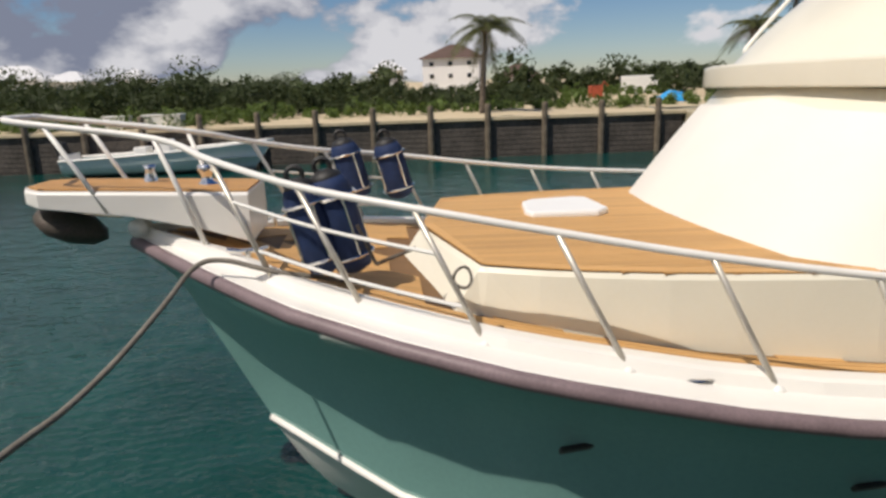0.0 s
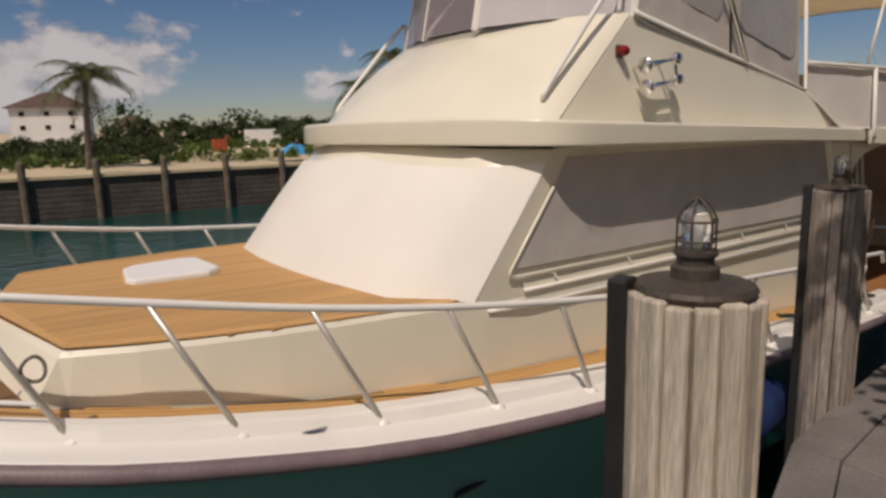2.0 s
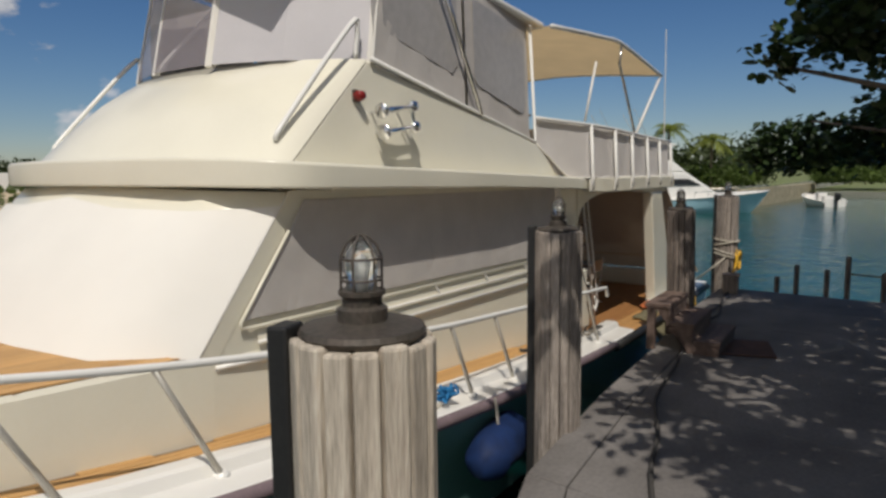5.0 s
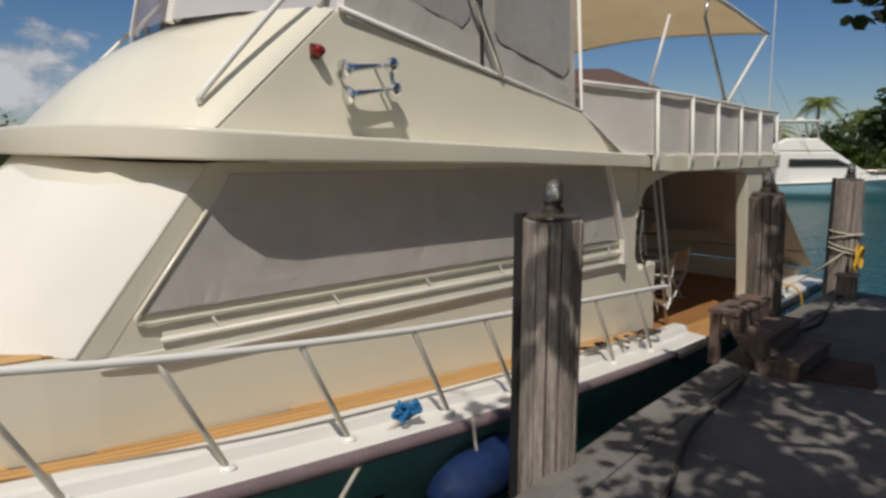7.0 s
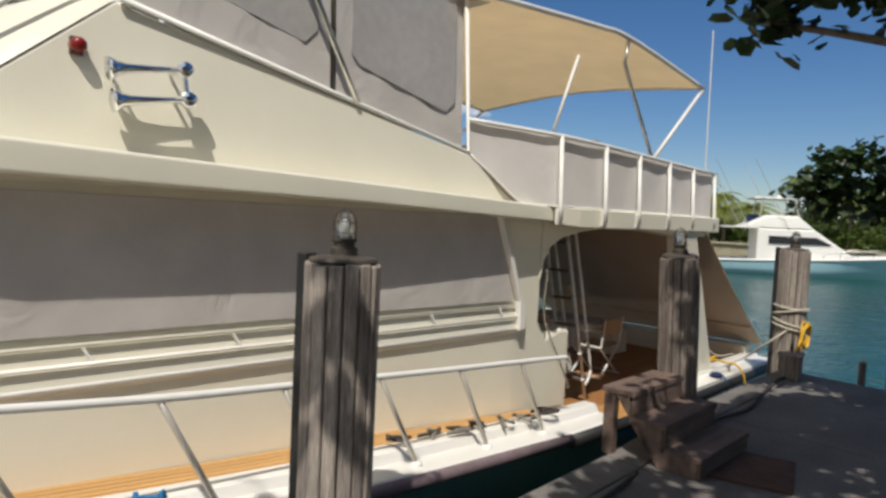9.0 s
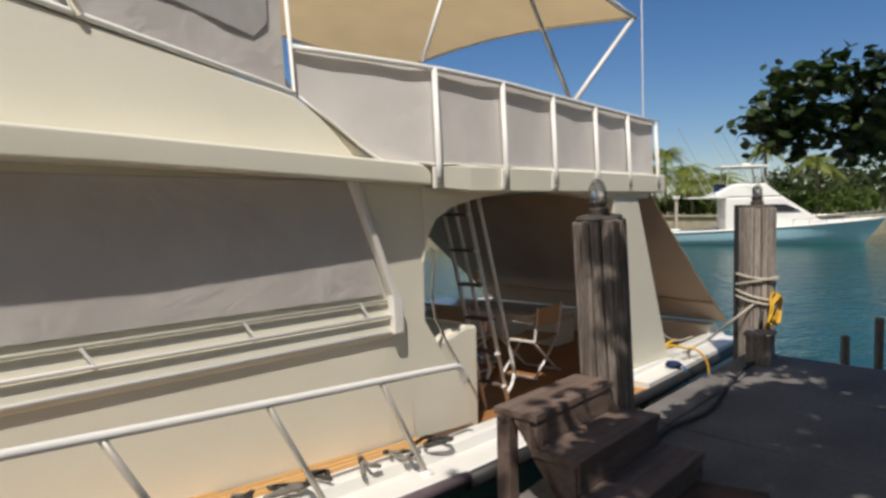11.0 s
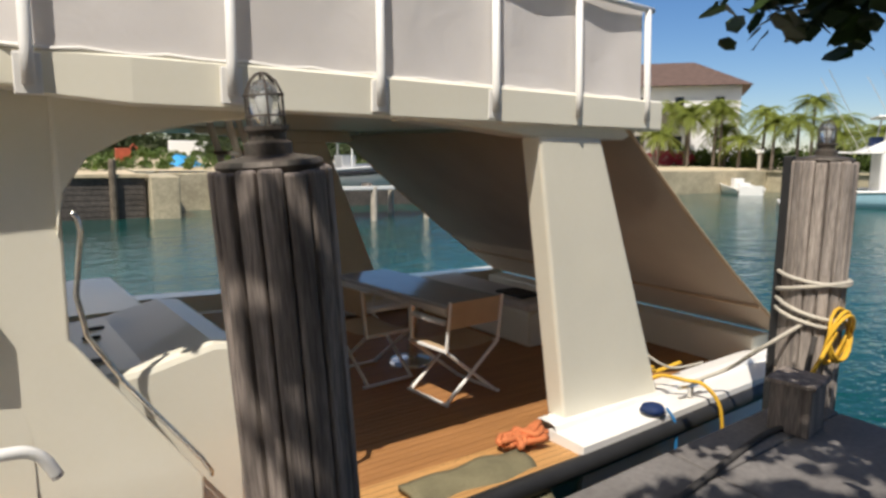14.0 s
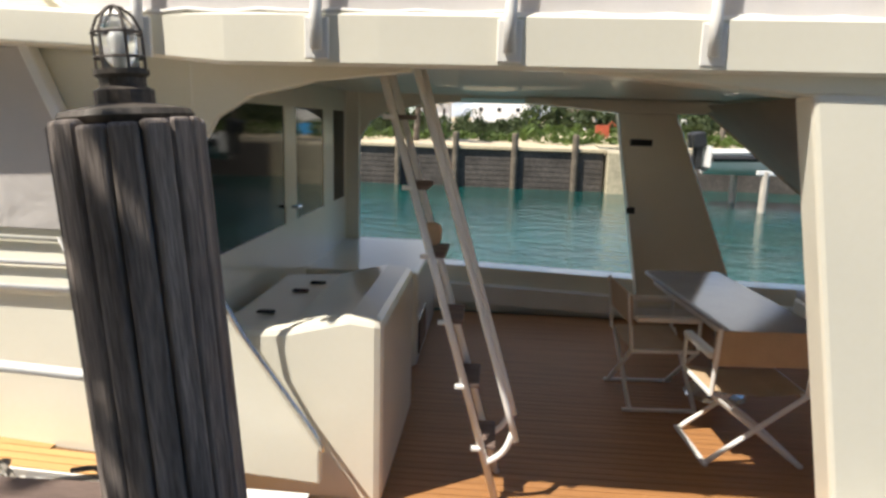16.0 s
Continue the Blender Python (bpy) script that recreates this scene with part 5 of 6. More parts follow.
for i, (x, y, h) in enumerate(((55.5, 33, 2.8), (56, 30.5, 3.4), (55, 28, 2.9), (56.5, 25.5, 3.3), (55.8, 23, 2.7), (58, 20.5, 3.8), (60, 17.5, 4.6), (99, 9, 4.4), (100, 2, 4.8), (98, -6, 4.8), (58, 36, 3.2), (101, -14, 4.6), (52, 38, 3.4), (54.5, 37, 4.0), (56, 35, 3.6), (54, 40, 3.9), (57, 32, 4.2), (58.5, 29, 4.0), (57.5, 26.5, 4.4))):
    if x < 90:
        x, y, h = 8 + (x - 8) * 1.19, y * 1.19, h * 1.12
    palm(x, y, 0.3, h * (1.0 + 0.25 * (i % 3)) - 0.4, 2.5 - 0.2 * (i % 2), 30 + i, 26, 0.3 - 0.2 * (i % 4), -0.1, 1.35, 0.85)
for i, (x, y) in enumerate(((62.8, 36.0), (62.8, 30.5), (62.6, 24.5))):
    p = thing("mooring_post", "weathered mooring post on the far quay", "post", pose(x, y, 0.4))
    part("shaft", lathe([(0.16, -2.2), (0.15, 1.6), (0.1, 1.7)], 10), PILEW, p)
    part("cap", box((0.5, 0.5, 0.3), (0, 0, 1.75), bevel=0.03), GELW, p)


# ---- other boats ----
def ring_hull(L, B, D, bow=0.35):
    """Sheer-to-keel rings of a planing hull, bow towards +x, waterline at 0."""
    out = []
    for i in range(15):
        q = i / 14
        x = -L / 2 + L * q
        h = B / 2 * (1 - max(0, (q - 0.45) / 0.55) ** 2.2) ** 0.8 if q < 1 else 0.02
        z = D * (0.55 + 0.45 * q ** 1.6 + 0.12 * q)
        r = 1 - bow * max(0, q - 0.55) / 0.45
        xs = lambda k: x - max(0, q - 0.6) / 0.4 * L * 0.09 * k
        out.append([(xs(0), -h, z), (xs(0.5), -h * (0.93 * r + 0.02), z * 0.45), (xs(1), -h * 0.85 * r * r, -0.05), (xs(1.2), 0, -0.35), (xs(1), h * 0.85 * r * r, -0.05), (xs(0.5), h * (0.93 * r + 0.02), z * 0.45), (xs(0), h, z)])
    return out


def sportfisher(m):
    t = thing("sportfishing_boat", "white sportfishing boat with a pale blue hull and flybridge tower", "boat", m)
    rings = ring_hull(15.5, 4.6, 1.55)
    part("hull", loft(rings), PALEBLUE, t, "pale blue hull", smooth=True)
    deck = [[(r[0][0], r[0][1], r[0][2]), (r[0][0], 0, r[0][2] + 0.12), (r[-1][0], r[-1][1], r[-1][2])] for r in rings[5:]]
    part("foredeck", loft(deck), GELW, t)
    for sg in (0, -1):
        part("sheer_band", tube([Vector(r[sg]) + Vector((0, 0, 0.04)) for r in rings], 0.09, 6), GELW, t, smooth=True)
    part("transom", prism([(-7.75, -2.2, 0.88), (-7.75, 2.2, 0.88), (-7.75, 1.9, -0.2), (-7.75, -1.9, -0.2)], (0.08, 0, 0)), GELW, t)
    part("swim_step", box((0.9, 3.8, 0.12), (-8.1, 0, 0.12), bevel=0.03), GELW, t)
    part("cockpit_sole", box((4.6, 4.2, 0.05), (-5.4, 0, 0.6)), GELW, t)
    part("house", prism([(-3.2, -1.8, 0.8), (3.6, -1.8, 1.3), (0.6, -1.7, 3.4), (-3.2, -1.7, 3.4)], (0, 3.6, 0), 0.12), GELW, t)
    for sg in (-1, 1):
        part("house_window", prism([(-2.4, sg * 1.79, 2.3), (1.75, sg * 1.79, 2.35), (0.75, sg * 1.76, 2.85), (-2.4, sg * 1.76, 2.85)], (0, sg * 0.05, 0)), GLASS, t, "dark side window")
    part("trunk", prism([(3.0, -1.5, 1.3), (6.2, -0.7, 1.5), (6.2, 0.7, 1.5), (3.0, 1.5, 1.3)], (0, 0, 0.28), 0.08), GELW, t)
    part("bridge", prism([(-4.4, -1.75, 3.4), (0.6, -1.7, 3.4), (-0.5, -1.6, 4.35), (-2.6, -1.6, 4.35)], (0, 3.5, 0), 0.1), GELW, t)
    part("bridge_overhang", box((2.6, 3.5, 0.1), (-4.4, 0, 3.4), bevel=0.03), GELW, t)
    part("bridge_seat", box((0.7, 1.2, 0.8), (-3.3, 0, 4.0), bevel=0.06), BLUE, t, "blue helm seat")
    part("tower_top", box((3.3, 3.1, 0.14), (-1.9, 0, 5.6), bevel=0.05), GELW, t)
    part("radar", lathe([(0.3, 0), (0.32, 0.12), (0.2, 0.22)], 14, (-1.5, 0, 5.67)), GELW, t)
    for x0, x1 in ((-0.4, -0.8), (-3.1, -2.9)):
        for sg in (-1, 1):
            part("tower_leg", tube([(x0, sg * 1.5, 4.0), (x1, sg * 1.4, 5.6)], 0.065, 6), ALLOY, t)
            part("outrigger", tube([(x0 - 0.6, sg * 1.7, 3.2), (x0 - 3.4, sg * 2.4, 8.4)], 0.02, 5), ALLOY, t)
    for i in range(9):
        x = 1.6 + 0.66 * i
        for sg in (0, -1):
            r = min(rings, key=lambda r: abs(r[0][0] - x))
            part("rail_stanchion", tube([Vector(r[sg]) + Vector((0, 0, 0.05)), Vector(r[sg]) + Vector((0.05, 0, 0.5))], 0.018, 5), STEEL, t)
    for sg in (0, -1):
        part("bow_rail", tube([Vector(r[sg]) + Vector((0.05, 0, 0.52)) for r in rings[8:]], 0.022, 6), STEEL, t)
    return t


sportfisher(pose(54.6, 19.2, SEA, 0, 0, -56) @ Matrix.Scale(0.98, 4))


def open_boat(m, label, L=6.5, hull=None, engines=1, top=True):
    t = thing("open_motorboat", label, "boat", m)
    rings = ring_hull(L, 2.3, 0.95)
    part("hull", loft(rings), hull or GELW, t, smooth=True)
    part("sole", loft([[(r[0][0], r[0][1] * 0.96, 0.35), (r[0][0], r[-1][1] * 0.96, 0.35)] for r in rings[:-1]]), GELW, t)
    for sg in (0, -1):
        part("gunwale", tube([r[sg] for r in rings], 0.06, 6), GELW, t, smooth=True)
    part("transom", box((0.08, 1.9, 0.8), (-L / 2, 0, 0.35), bevel=0.02), GELW, t)
    part("console", box((0.7, 0.8, 0.9), (-0.3, 0, 0.8), bevel=0.06), GELW, t)
    part("seat", box((0.6, 0.9, 0.6), (-1.3, 0, 0.65), bevel=0.06), GELW, t)
    if top:
        part("canopy", box((2.0, 1.7, 0.07), (-0.6, 0, 1.95), bevel=0.03), GELW, t)
        for x in (-1.4, 0.2):
            for y in (-0.7, 0.7):
                part("canopy_leg", tube([(x, y, 0.4), (x, y, 1.93)], 0.025, 6), ALLOY, t)
    for k in range(engines):
        y = (k - (engines - 1) / 2) * 0.6
        e = part("outboard", box((0.5, 0.4, 0.6), (-L / 2 - 0.3, y, 0.95), (0, -12, 0), bevel=0.08), BLACK, t, "black outboard engine")
        part("leg", box((0.2, 0.14, 0.9), (-L / 2 - 0.22, y, 0.3), bevel=0.03), BLACK, e)
    return t


open_boat(pose(-11.7, 30.7, SEA + 0.3, 0, 0, 2), "pale open motorboat with a black outboard moored by the bulkhead", 9.2, PALEGREEN, 1, False)
for x, w in ((-16.2, 1.2), (-13.8, 2.0)):
    crate2 = thing("storage_box", "white storage box standing on the far bank", "box", pose(x, 35.6, 0.45), group="boxes on the far bank")
    part("body", box((w, 0.8, 0.62), (0, 0, 0.36), bevel=0.03), GELW, crate2)
    part("lid", box((w + 0.06, 0.86, 0.09), (0, 0, 0.70), bevel=0.03), GELW, crate2)
open_boat(pose(57.5, 34.5, SEA, 0, 0, 60), "small white open boat moored at the far quay", 5.2, GELW, 0, False)
open_boat(pose(72, 11.4, SEA, 0, 0, 40), "small white open boat on the harbour", 5.0, GELW, 1, False)
# boat on a lift with its frame
lift = thing("boat_lift", "grey timber boat lift standing in the canal", "boat lift", pose(20.3, 28.6, SEA + 0.5, 0, 0, 4))
for x in (-2.6, 0.6, 3.4):
    for y in (-1.6, 1.6):
        part("pile", lathe([(0.14, -1.2), (0.14, 1.0 if x < 3 else 1.4)], 10, (x, y, 0)), PILEW, lift)
for y in (-1.6, 1.6):
    part("beam", box((6.6, 0.22, 0.16), (0.4, y, 0.95), bevel=0.02), GELW, lift, "pale lift beam")
for x in (-1.8, 0.4, 2.4):
    part("bunk", box((0.25, 3.2, 0.14), (x, 0, 1.08), bevel=0.02), PILED, lift)
rib = open_boat(pose(20.6, 28.6, SEA + 1.6, 0, 0, 4), "white and black open boat with outboards on a lift", 9.4, GELW, 2, False)
part("t_top", box((2.4, 1.8, 0.08), (-0.3, 0, 2.05), bevel=0.03), GELW, rib)
for y in (-0.7, 0.7):
    part("t_top_leg", tube([(-0.3, y, 0.4), (-0.3, y, 2.05)], 0.04, 6), WHITE, rib)
part("rub_band", tube([(r[0][0], r[0][1] - 0.03, r[0][2] - 0.22) for r in ring_hull(9.4, 2.3, 0.95)], 0.13, 6), BLACK, rib, "black rub band")
part("rub_band", tube([(r[-1][0], r[-1][1] + 0.03, r[-1][2] - 0.18) for r in ring_hull(9.4, 2.3, 0.95)], 0.13, 6), BLACK, rib, "black rub band")

# ---- yacht fittings ----
# twin air horns and a red lamp on the bridge side
horn = thing("air_horn", "pair of chrome trumpet air horns on the bridge side", "horn", BOAT @ pose(4.29, -1.715, 2.405, 0, -9, 0))
for z, L in ((0.17, 0.40), (0.0, 0.40)):
    b = lathe([(0.064, 0.0), (0.062, 0.014), (0.046, 0.04), (0.030, 0.09), (0.021, 0.2), (0.016, L)], 18)
    bmesh.ops.rotate(b, cent=(0, 0, 0), matrix=Matrix.Rotation(radians(90), 3, "Y"), verts=b.verts)
    bmesh.ops.translate(b, vec=(0, -0.10, z), verts=b.verts)
    part("trumpet", b, CHROME, horn, "chrome trumpet", smooth=True)
    part("driver", lathe([(0.042, -0.035), (0.052, 0.0), (0.042, 0.035)], 14), CHROME, horn, smooth=True, matrix=pose(L + 0.02, -0.10, z, 90, 0, 0))
    for x in (0.06, L):
        part("bracket", tube([(x, -0.10, z), (x, 0.06, z - 0.01)], 0.012, 8), CHROME, horn)
part("yoke", tube([(0.42, -0.09, 0.17), (0.42, -0.09, 0.0)], 0.016, 8), CHROME, horn)
red = thing("side_light", "small red lamp on the bridge side", "lamp", BOAT @ pose(4.15, -1.655, 2.66))
part("lens", lathe([(0.042, 0), (0.042, 0.05), (0.03, 0.08)], 14), RED, red, "red lens", smooth=True, matrix=pose(0, 0, 0.03, 90, 0, 0))
part("bracket", box((0.07, 0.03, 0.10), (0, 0, 0.03), bevel=0.008), IRON, red)

# handrails on the sloping bridge front
for sign in (-1, 1):
    for pts in ([(3.38, 1.58, 2.33), (3.44, 1.59, 2.44), (4.20, 1.56, 3.25), (4.30, 1.55, 3.25), (4.28, 1.54, 3.0)],
                [(3.78, 0.42, 2.99), (3.86, 0.42, 3.12), (4.6, 0.36, 3.9), (4.7, 0.36, 4.02)]):
        part("bridge_handrail", tube([(s, sign * v, z) for s, v, z in pts], 0.021, 8, 4), WHITE, yacht, "white bridge handrail", smooth=True)

# scupper, hull vents
part("scupper", lathe([(0.0, 0), (0.075, 0.002), (0.085, 0.006), (0.06, 0.012)], 16), STEEL, yacht, "oval steel deck plate", matrix=pose(1.19, -2.0, 0.545) @ Matrix.Diagonal((1, 0.6, 1, 1)))
for s in (0.62, 2.15, 4.0, 6.0):
    r = hull_ring(s, -1)
    part("hull_vent", box((0.3, 0.03, 0.06), (s, r[4][1] - 0.004, r[4][2]), (38 if s < 3 else 18, 0, 8 if s < 1 else 3), bevel=0.01), BLACK, yacht)

# windlass, cleats, anchor
part("windlass", lathe([(0.09, 0), (0.09, 0.03), (0.045, 0.06), (0.04, 0.10), (0.07, 0.15), (0.06, 0.18)], 16, (-1.72, 0.02, 1.42)), CHROME, yacht, "chrome windlass", smooth=True)
part("windlass", lathe([(0.07, 0), (0.05, 0.05), (0.035, 0.12), (0.05, 0.16)], 14, (-2.15, 0.1, 1.45)), CHROME, yacht, smooth=True)
part("anchor_shank", box((0.5, 0.05, 0.07), (-2.6, 0, 1.30), (0, 8, 0), bevel=0.01), STEEL, yacht)
b = bmesh.new()
bmesh.ops.create_icosphere(b, subdivisions=2, radius=1.0)
for v in b.verts:
    v.co = Vector((-2.72 + 0.24 * v.co.x - 0.06 * v.co.z, 0.2 * v.co.y * (1.1 - 0.5 * v.co.x), 1.2 + 0.15 * v.co.z - 0.05 * v.co.x))
part("anchor_plough", b, IRON, yacht, "dark plough anchor", smooth=True)
part("anchor_roller", lathe([(0.07, -0.06), (0.05, 0.0), (0.07, 0.06)], 14), PLASTIC, yacht, "white bow roller", smooth=True, matrix=pose(-2.2, -0.12, 1.18, 90, 0, 0))
for s, v, z in ((12.25, -2.16, -0.10), (-1.35, -0.62, 1.0), (-1.35, 0.62, 1.0)):
    part("cleat", tube([(s - 0.14, v, z + 0.085), (s - 0.06, v, z + 0.07), (s + 0.06, v, z + 0.07), (s + 0.14, v, z + 0.085)], 0.016, 8), STEEL, yacht, "steel cleat")
    part("cleat_stem", tube([(s, v, z - 0.01), (s, v, z + 0.075)], 0.022, 8), STEEL, yacht)


# fenders in racks on the bow rails
def fender(m, length, r, label):
    f = thing("fender", label, "fender", m, group="bow fenders")
    part("body", lathe([(r * 0.3, 0), (r * 0.82, 0.03), (r, 0.09), (r, length - 0.09), (r * 0.82, length - 0.03), (r * 0.35, length)], 20), BLUE, f, "dark blue fender cloth", smooth=True)
    part("eye", tube([(0.05 * math.cos(a), 0, length + 0.05 + 0.05 * math.sin(a)) for a in [2 * math.pi * i / 12 for i in range(13)]], 0.018, 6, closed=True), BLACK, f)
    part("cap", lathe([(r * 0.86, length - 0.06), (r * 0.7, length + 0.0), (r * 0.3, length + 0.03)], 18), BLACK, f, "black end cap", smooth=True)
    rack = part("rack", tube([((r + 0.012) * math.cos(a), (r + 0.012) * math.sin(a), length * 0.78) for a in [2 * math.pi * i / 20 for i in range(21)]], 0.011, 6, closed=True), STEEL, f, "steel rack hoop")
    part("rack", tube([((r + 0.012) * math.cos(a), (r + 0.012) * math.sin(a), length * 0.18) for a in [2 * math.pi * i / 20 for i in range(21)]], 0.011, 6, closed=True), STEEL, f)
    for a in (0.5, 2.1, 3.7, 5.2):
        part("rack_bar", tube([((r + 0.012) * math.cos(a), (r + 0.012) * math.sin(a), length * 0.18), ((r + 0.012) * math.cos(a), (r + 0.012) * math.sin(a), length * 0.78)], 0.008, 6), STEEL, f)
    return f


fender(BOAT @ pose(-0.62, -0.92, 0.96, 0, -14, 0), 0.66, 0.135, "dark blue cloth-covered fender racked on the bow rail")
fender(BOAT @ pose(-0.62, 1.15, 1.10, 0, -14, 0), 0.56, 0.135, "dark blue cloth-covered fender racked on the bow rail")
fender(BOAT @ pose(-0.22, 1.2, 1.08, 0, -14, 0), 0.56, 0.135, "dark blue cloth-covered fender racked on the bow rail")
fender(BOAT @ pose(-0.80, -0.98, 0.98, 0, -14, 0), 0.60, 0.12, "dark blue cloth-covered fender racked on the bow rail")
hang = thing("hull_fender", "large bright blue fender hanging between hull and dock", "fender", pose(4.5, 2.68, -0.19, 0, 90, 16))
b = lathe([(0.05, 0), (0.13, 0.05), (0.18, 0.14), (0.19, 0.3), (0.18, 0.5), (0.18, 0.8), (0.14, 0.9), (0.05, 0.95)], 24)
for v in b.verts:
    v.co += Vector((noise.noise(v.co * 6), noise.noise(v.co * 6 + Vector((9, 0, 0))), 0)) * 0.05
part("body", b, BLUEF, hang, smooth=True)
part("lanyard", tube([(-0.02, 0, 0.48), (-0.42, 0.03, 0.43)], 0.012, 6), ROPE, hang)


def rope(label, pts, r, material, per=6):
    return tagged(part("mooring_rope", tube(pts, r, 8, per), material, smooth=True), label, "rope")


def bw(s, v, z):
    return BOAT @ Vector((s, v, z))


rope("weathered grey mooring rope from the bow to the dock", [bw(-0.7, -0.9, 0.9), bw(-1.12, -0.96, 1.0), bw(-1.45, -0.9, 1.08), bw(-1.62, -0.95, 1.06), (-1.62, 3.62, 0.93), (-1.72, 3.2, 0.78), (-1.8, 2.8, 0.70), (-1.85, 2.4, 0.70), (-2.1, 1.2, 0.62), (-2.5, -0.3, 0.35), (-2.7, -0.9, 0.03)], 0.017, ROPEG)
rope("pale mooring rope from the yacht's rail to the pile", [bw(4.32, -2.38, 0.32), (4.1, 2.9, 0.2), (3.2, 2.2, 0.12), (2.0, 1.32, 0.35)], 0.014, ROPE)
for k in range(5):
    rng = random.Random(k)
    p = bw(4.3, -2.38, 0.33)
    tagged(part("rope_knot", tube([p + Vector((rng.uniform(-0.1, 0.1), rng.uniform(-0.08, 0.02), rng.uniform(-0.04, 0.1))) for _ in range(6)], 0.013, 6, 5), BLUEROPE, smooth=True), "knotted bright blue line on the rail", "rope")
rope("black hose lying along the dock", [(3.6, 0.9, 0.025), (4.69, 1.42, 0.025), (5.5, 1.68, 0.025), (6.3, 2.0, 0.025), (7.35, 2.2, 0.025), (7.75, 2.3, 0.025)], 0.018, ROPED)
rope("black hose lying along the dock", [(9.1, 2.45, 0.025), (9.6, 2.62, 0.025), (10.2, 2.6, 0.025), (10.8, 2.74, 0.025), (11.3, 2.86, 0.025), (11.9, 2.99, 0.025), (12.3, 3.0, 0.06), (12.47, 3.07, 0.3), (12.58, 3.1, 0.5)], 0.018, ROPED)
# ropes round the aft pile
for z, tilt in ((0.86, 0.03), (0.80, -0.05), (0.66, 0.06), (0.60, 0.05)):
    rope("pale rope wound round the aft pile", [(12.76 + 0.215 * math.cos(a), 3.24 + 0.215 * math.sin(a), z + tilt * math.sin(a)) for a in [2 * math.pi * i / 16 for i in range(17)]], 0.014, ROPE, 1)
rope("pale stern rope from cleat to pile", [bw(12.25, -2.16, 0.0), bw(12.5, -2.3, 0.10), (12.45, 3.4, 0.35), (12.61, 3.13, 0.62)], 0.014, ROPE)
rope("pale rail rope along the cockpit side", [bw(11.95, -1.96, 0.22), bw(12.15, -2.05, 0.1), bw(12.4, -2.15, 0.12)], 0.01, ROPE)
for k in range(4):
    rng = random.Random(k + 5)
    rx, rz, cx, cz, sk = 0.10 + rng.uniform(0, 0.05), 0.13 + rng.uniform(0, 0.05), rng.uniform(-0.03, 0.03), rng.uniform(-0.03, 0.02), rng.uniform(-0.05, 0.05)
    rope("yellow rope coiled on the aft pile", [(12.71 + cx + rx * math.cos(a), 3.02 + sk * math.sin(a), 0.5 + cz + rz * math.sin(a)) for a in [2 * math.pi * i / 16 for i in range(17)]], 0.011, YELLOW, 1)
rope("yellow rope hanging from the coil to the dock", [(12.63, 3.0, 0.55), (12.51, 3.03, 0.35), (12.38, 3.08, 0.12), (12.3, 3.1, 0.04)], 0.014, YELLOW)
rope("yellow rope hanging over the gunwale", [bw(12.0, -1.98, 0.02), bw(12.05, -2.05, 0.06), bw(12.2, -2.14, 0.02), bw(12.28, -2.24, 0.0), bw(12.34, -2.34, -0.14), bw(12.38, -2.36, -0.42)], 0.014, YELLOW)
rope("yellow rope heaped inside the gunwale", [bw(11.9, -1.85, 0.05), bw(12.0, -1.8, 0.0), bw(12.12, -1.9, 0.07), bw(12.3, -1.82, -0.02), bw(12.5, -1.9, 0.04)], 0.014, YELLOW)
block = thing("dock_block", "small weathered timber block at the dock end", "timber block", pose(12.24, 2.99, 0, 0, 0, 12))
part("body", box((0.26, 0.24, 0.30), (0, 0, 0.15), bevel=0.012), PILED, block)
part("top_board", box((0.3, 0.28, 0.03), (0, 0, 0.315), bevel=0.006), PILED, block)
for i, (x, y, h) in enumerate(((13.35, 1.43, 0.62), (13.45, 1.75, 0.36), (13.5, 2.23, 0.4), (13.3, 2.5, 0.2), (13.2, 0.9, 0.4))):
    p = tagged(part("mooring_stake", lathe([(0.045, SEA - 0.5), (0.045, h - 0.02), (0.03, h)], 10), PILED, matrix=pose(x, y, 0)), "slim dark stake standing in the water past the dock", "post", group="stakes past the dock")
tagged(part("stake_rail", tube([(13.35, 1.43, 0.33), (13.2, 0.9, 0.33), (13.1, 0.2, 0.33)], 0.016, 6), PILED), "thin dark rail between stakes", "rail")

brown = thing("floor_mat", "brown rusty mat lying on the dock by the steps", "mat", pose(8.62, 1.84, 0.0, 0, 0, 20))
part("sheet", box((0.74, 0.6, 0.016), (0, 0, 0.012), bevel=0.004), RUSTM, brown)
# lines and gear on the side deck
for k in range(7):
    rng = random.Random(40 + k)
    s0 = 6.2 + 0.3 * k
    pts = [bw(s0 + rng.uniform(-0.14, 0.14), -2.16 + rng.uniform(-0.09, 0.09), sheer_z(s0) + 0.11 + rng.uniform(0, 0.04)) for _ in range(7)]
    tagged(part("coiled_line", tube(pts, 0.013, 6, 5), ROPEG if k % 3 else ROPED, smooth=True), "loosely heaped mooring line on the side deck", "rope")
for k in range(4):
    rng = random.Random(70 + k)
    pts = [bw(10.72 + rng.uniform(-0.18, 0.2), -2.02 + rng.uniform(-0.1, 0.1), -0.10 + rng.uniform(0, 0.05)) for _ in range(8)]
    tagged(part("coiled_line", tube(pts, 0.02, 6, 5), ORANGE, smooth=True), "faded orange line heaped on the boarding sill", "rope")
b = grid_sheet(-0.42, 0.42, -0.3, 0.16, 16, 12, lambda x, y: -max(0, -y + 0.02) * 0.9 + 0.035 * noise.noise(Vector((x * 4, y * 4, 0))))
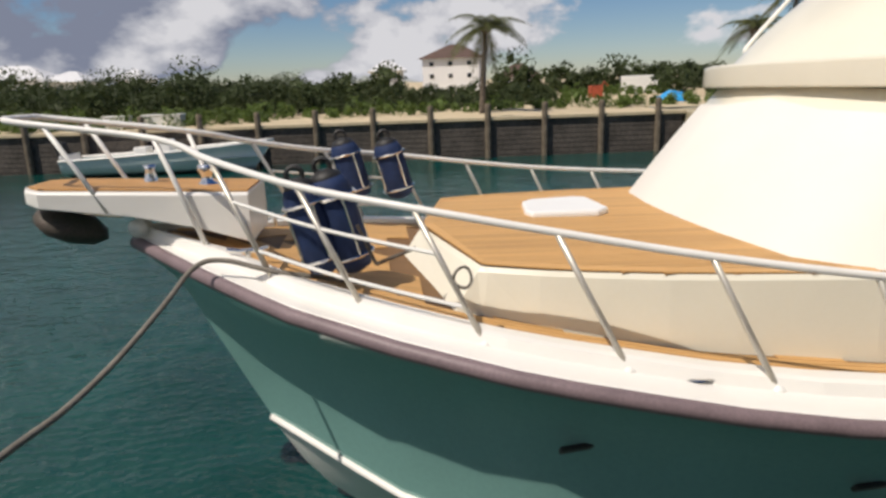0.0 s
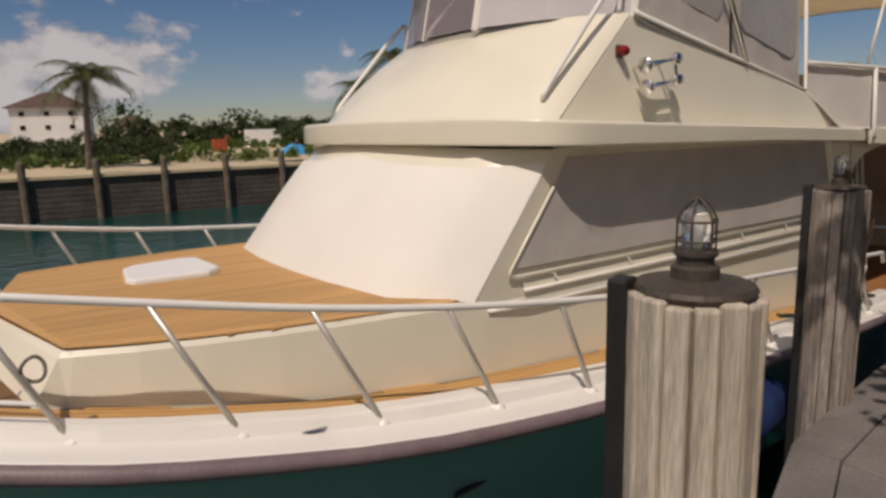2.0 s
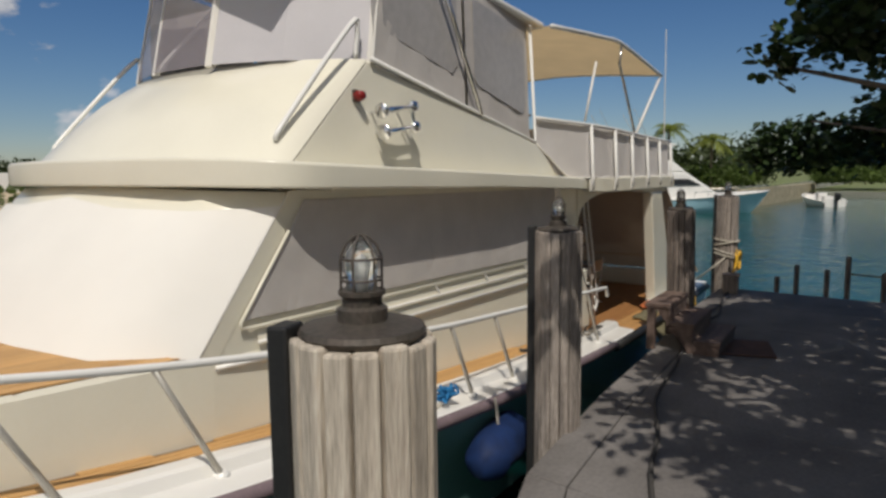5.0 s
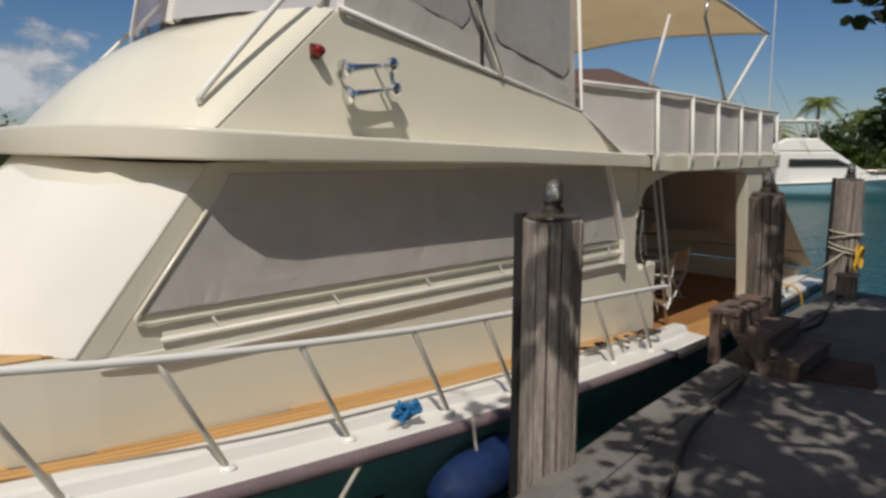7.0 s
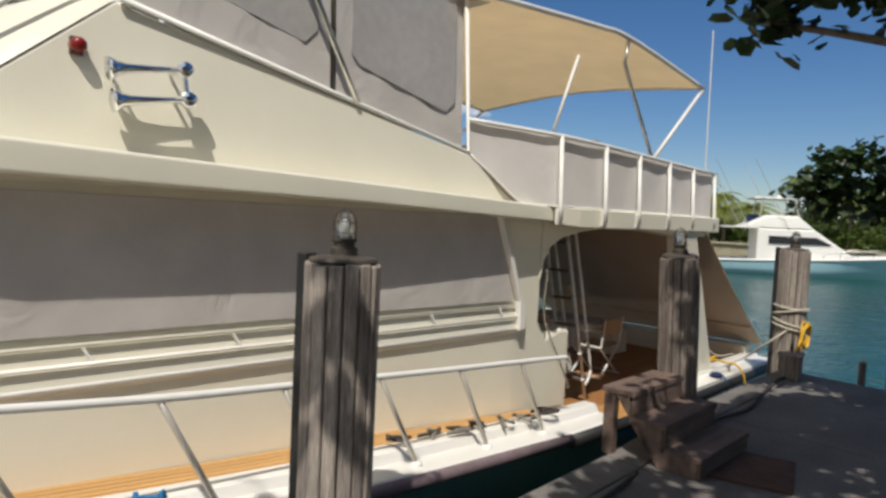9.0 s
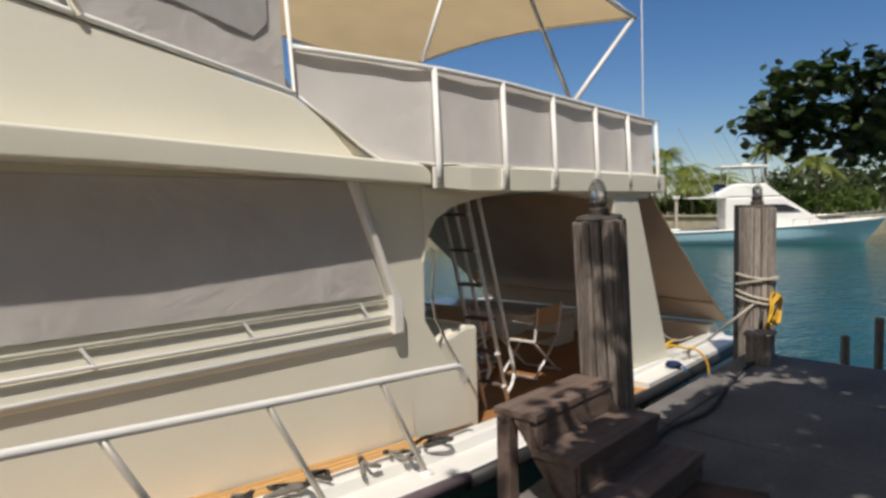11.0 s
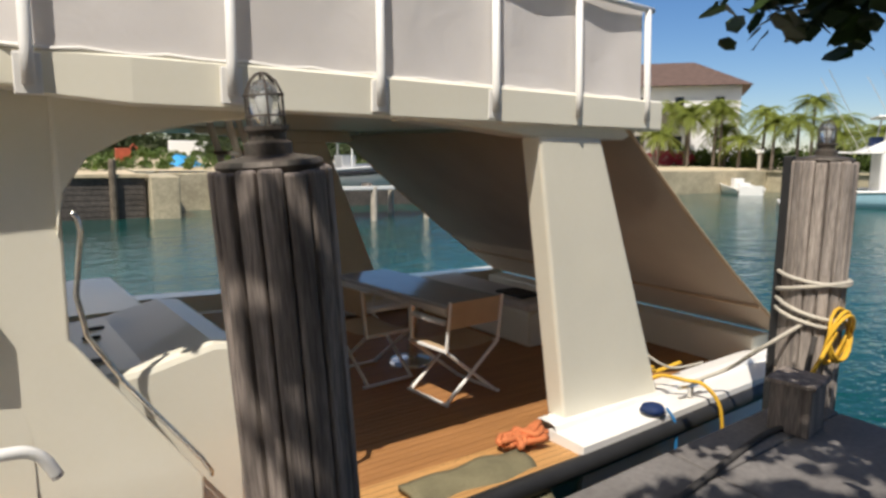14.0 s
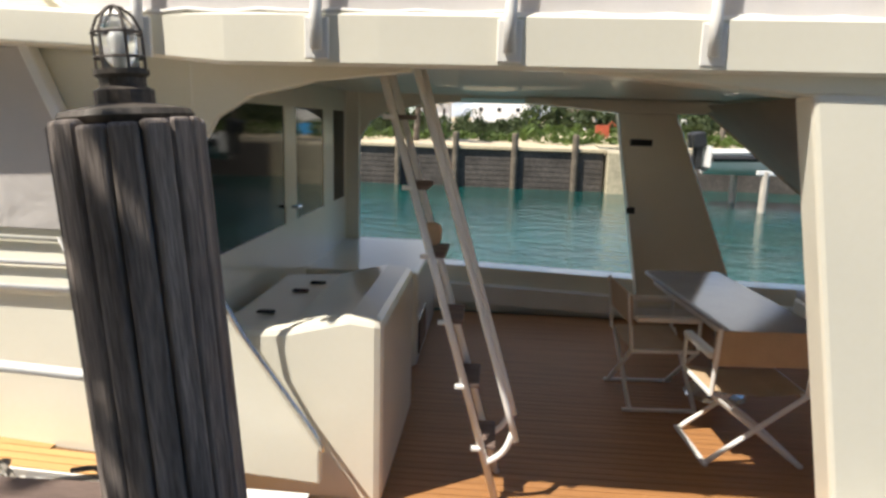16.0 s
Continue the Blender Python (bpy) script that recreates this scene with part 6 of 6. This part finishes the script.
mat_ob = tagged(part("fender_mat", b, KHAKI, smooth=True, matrix=on_boat(10.2, -2.22, -0.10)), "khaki canvas mat draped over the boarding sill", "mat")
sol = mat_ob.modifiers.new("thick", "SOLIDIFY")
sol.thickness = 0.03
tagged(part("blue_cloth", lathe([(0.02, 0), (0.09, 0.01), (0.07, 0.05), (0.02, 0.06)], 12), BLUEF, smooth=True, matrix=on_boat(11.75, -2.2, -0.10)), "crumpled blue cloth on the gunwale", "cloth")
rope("blue line hanging from the gunwale", [bw(11.85, -2.24, -0.08), bw(11.88, -2.30, -0.2), bw(11.88, -2.31, -0.5)], 0.01, BLUEROPE)

# the cockpit ladder
lad = thing("cockpit_ladder", "white tubular ladder from the cockpit to the bridge", "ladder", BOAT)
for v in (-1.5, -1.2):
    part("stile", tube([(9.72, v, -0.28), (9.11, v, 1.86)], 0.019, 8), WHITE, lad, smooth=True)
    part("handrail", tube([(9.66, v, -0.06), (9.74, v, 0.0), (9.78, v, 0.1), (9.76, v, 0.22), (9.27, v, 1.86)], 0.017, 8, 3), WHITE, lad, smooth=True)
for k in range(6):
    q = 0.14 + 0.15 * k
    s, z = 9.72 - 0.61 * q, -0.28 + 2.14 * q
    part("tread", box((0.10, 0.29, 0.022), (s + 0.02, -1.35, z), bevel=0.006), STEPW, lad, "dark timber tread")
    part("bracket", box((0.05, 0.03, 0.022), (s - 0.025, -1.51, z), bevel=0.006), WHITE, lad)
part("bag", box((0.09, 0.07, 0.11), (9.36, -1.44, 1.08), bevel=0.03), TAN, lad)


# table and folding chairs
table = thing("cockpit_table", "glossy grey cockpit table with a cloth-covered end", "table", on_boat(11.3, 0.1, -0.28, 5))
part("tabletop", box((0.62, 1.68, 0.035), (0, 0, 0.71), bevel=0.012), TABLET, table, "glossy grey table top")
part("apron", box((0.52, 1.5, 0.07), (0, 0, 0.66), bevel=0.01), GELW, table)
part("pedestal", lathe([(0.22, 0), (0.2, 0.03), (0.05, 0.06), (0.05, 0.64)], 16), STEEL, table)


def director_chair(m, label):
    c = thing("folding_chair", label, "chair", m, group="folding chairs at the table")
    w, d = 0.27, 0.22
    for y in (-d, d):
        part("leg", tube([(-w, y, 0.01), (w, y, 0.43)], 0.015, 8), WHITE, c)
        part("leg", tube([(w, y + 0.02, 0.01), (-w, y + 0.02, 0.43)], 0.015, 8), WHITE, c)
    for x in (-w, w):
        part("foot_bar", box((0.03, 0.5, 0.022), (x, 0, 0.012), bevel=0.006), WHITE, c)
        part("seat_rail", box((0.03, 0.46, 0.025), (x, 0, 0.43), bevel=0.006), WHITE, c)
        part("arm_post", tube([(x, d, 0.43), (x, d, 0.64)], 0.013, 8), WHITE, c)
        part("back_post", tube([(x, -d, 0.43), (x, -d - 0.04, 0.82)], 0.014, 8), WHITE, c)
        part("armrest", box((0.06, 0.42, 0.04), (x, 0, 0.65), bevel=0.015), WHITE, c, "white armrest")
    part("seat", loft([[(-w, y, 0.445), (-w * 0.5, y, 0.425), (0, y, 0.418), (w * 0.5, y, 0.425), (w, y, 0.445)] for y in (-0.21, 0.21)]), TAN, c, "tan canvas seat")
    part("backrest", prism([(-w - 0.015, -d - 0.015, 0.60), (w + 0.015, -d - 0.015, 0.60), (w + 0.015, -d - 0.04, 0.81), (-w - 0.015, -d - 0.04, 0.81)], (0, 0.012, 0)), TAN, c, "tan canvas backrest")
    return c


director_chair(on_boat(11.16, -0.72, -0.28, 4), "white-framed folding chair with a tan canvas seat and back")
director_chair(on_boat(10.8, 0.0, -0.28, -86), "white-framed folding chair with a tan back beside the table")
cpb = thing("cockpit_bench", "low moulded aft bench along the transom", "bench", on_boat(12.75, 0.75, -0.28))
part("base", box((0.5, 1.9, 0.36), (0, 0, 0.18), bevel=0.03), GEL, cpb)
part("cushion", box((0.52, 1.85, 0.08), (0, 0, 0.40), bevel=0.03), CANVAS, cpb, "grey seat cushion")
part("tray", box((0.3, 0.4, 0.03), (0, -0.5, 0.455), bevel=0.01), BLACK, cpb)

# wing handrail, cabinet catches
part("wing_rail", tube([(8.39, -1.78, 1.38), (8.42, -1.78, 1.3), (8.42, -1.78, 0.86), (8.86, -1.78, 0.2), (8.9, -1.78, 0.1)], 0.012, 8, 3), STEEL, yacht, "steel handrail on the boarding gap", smooth=True)
for s, v in ((8.5, -1.35), (8.55, -0.9), (8.6, -0.7)):
    part("cabinet_catch", box((0.09, 0.04, 0.012), (s, v, 0.625), bevel=0.004), BLACK, yacht)
part("door_handle", tube([(8.25, -0.08, 1.0), (8.29, -0.08, 1.0), (8.29, -0.02, 1.0)], 0.012, 6), STEEL, yacht)
# fender rack stays and a loop of line on the foredeck
for a, c in (((-0.59, -1.15, 1.31), (-0.49, -1.15, 1.06)), ((-0.49, -1.15, 1.06), (-0.24, -1.15, 1.15))):
    part("rack_stay", tube([a, c], 0.012, 6), IRON, yacht, "dark rack stay")
tagged(part("line_loop", tube([on_boat(-0.02, -1.62, 1.08) @ Vector((0.05 * math.cos(a), 0.02 * math.sin(2 * a), 0.06 * math.sin(a))) for a in [2 * math.pi * k / 18 for k in range(19)]], 0.009, 6), ROPEG, smooth=True), "thin grey line looped on the rail stanchion", "rope")
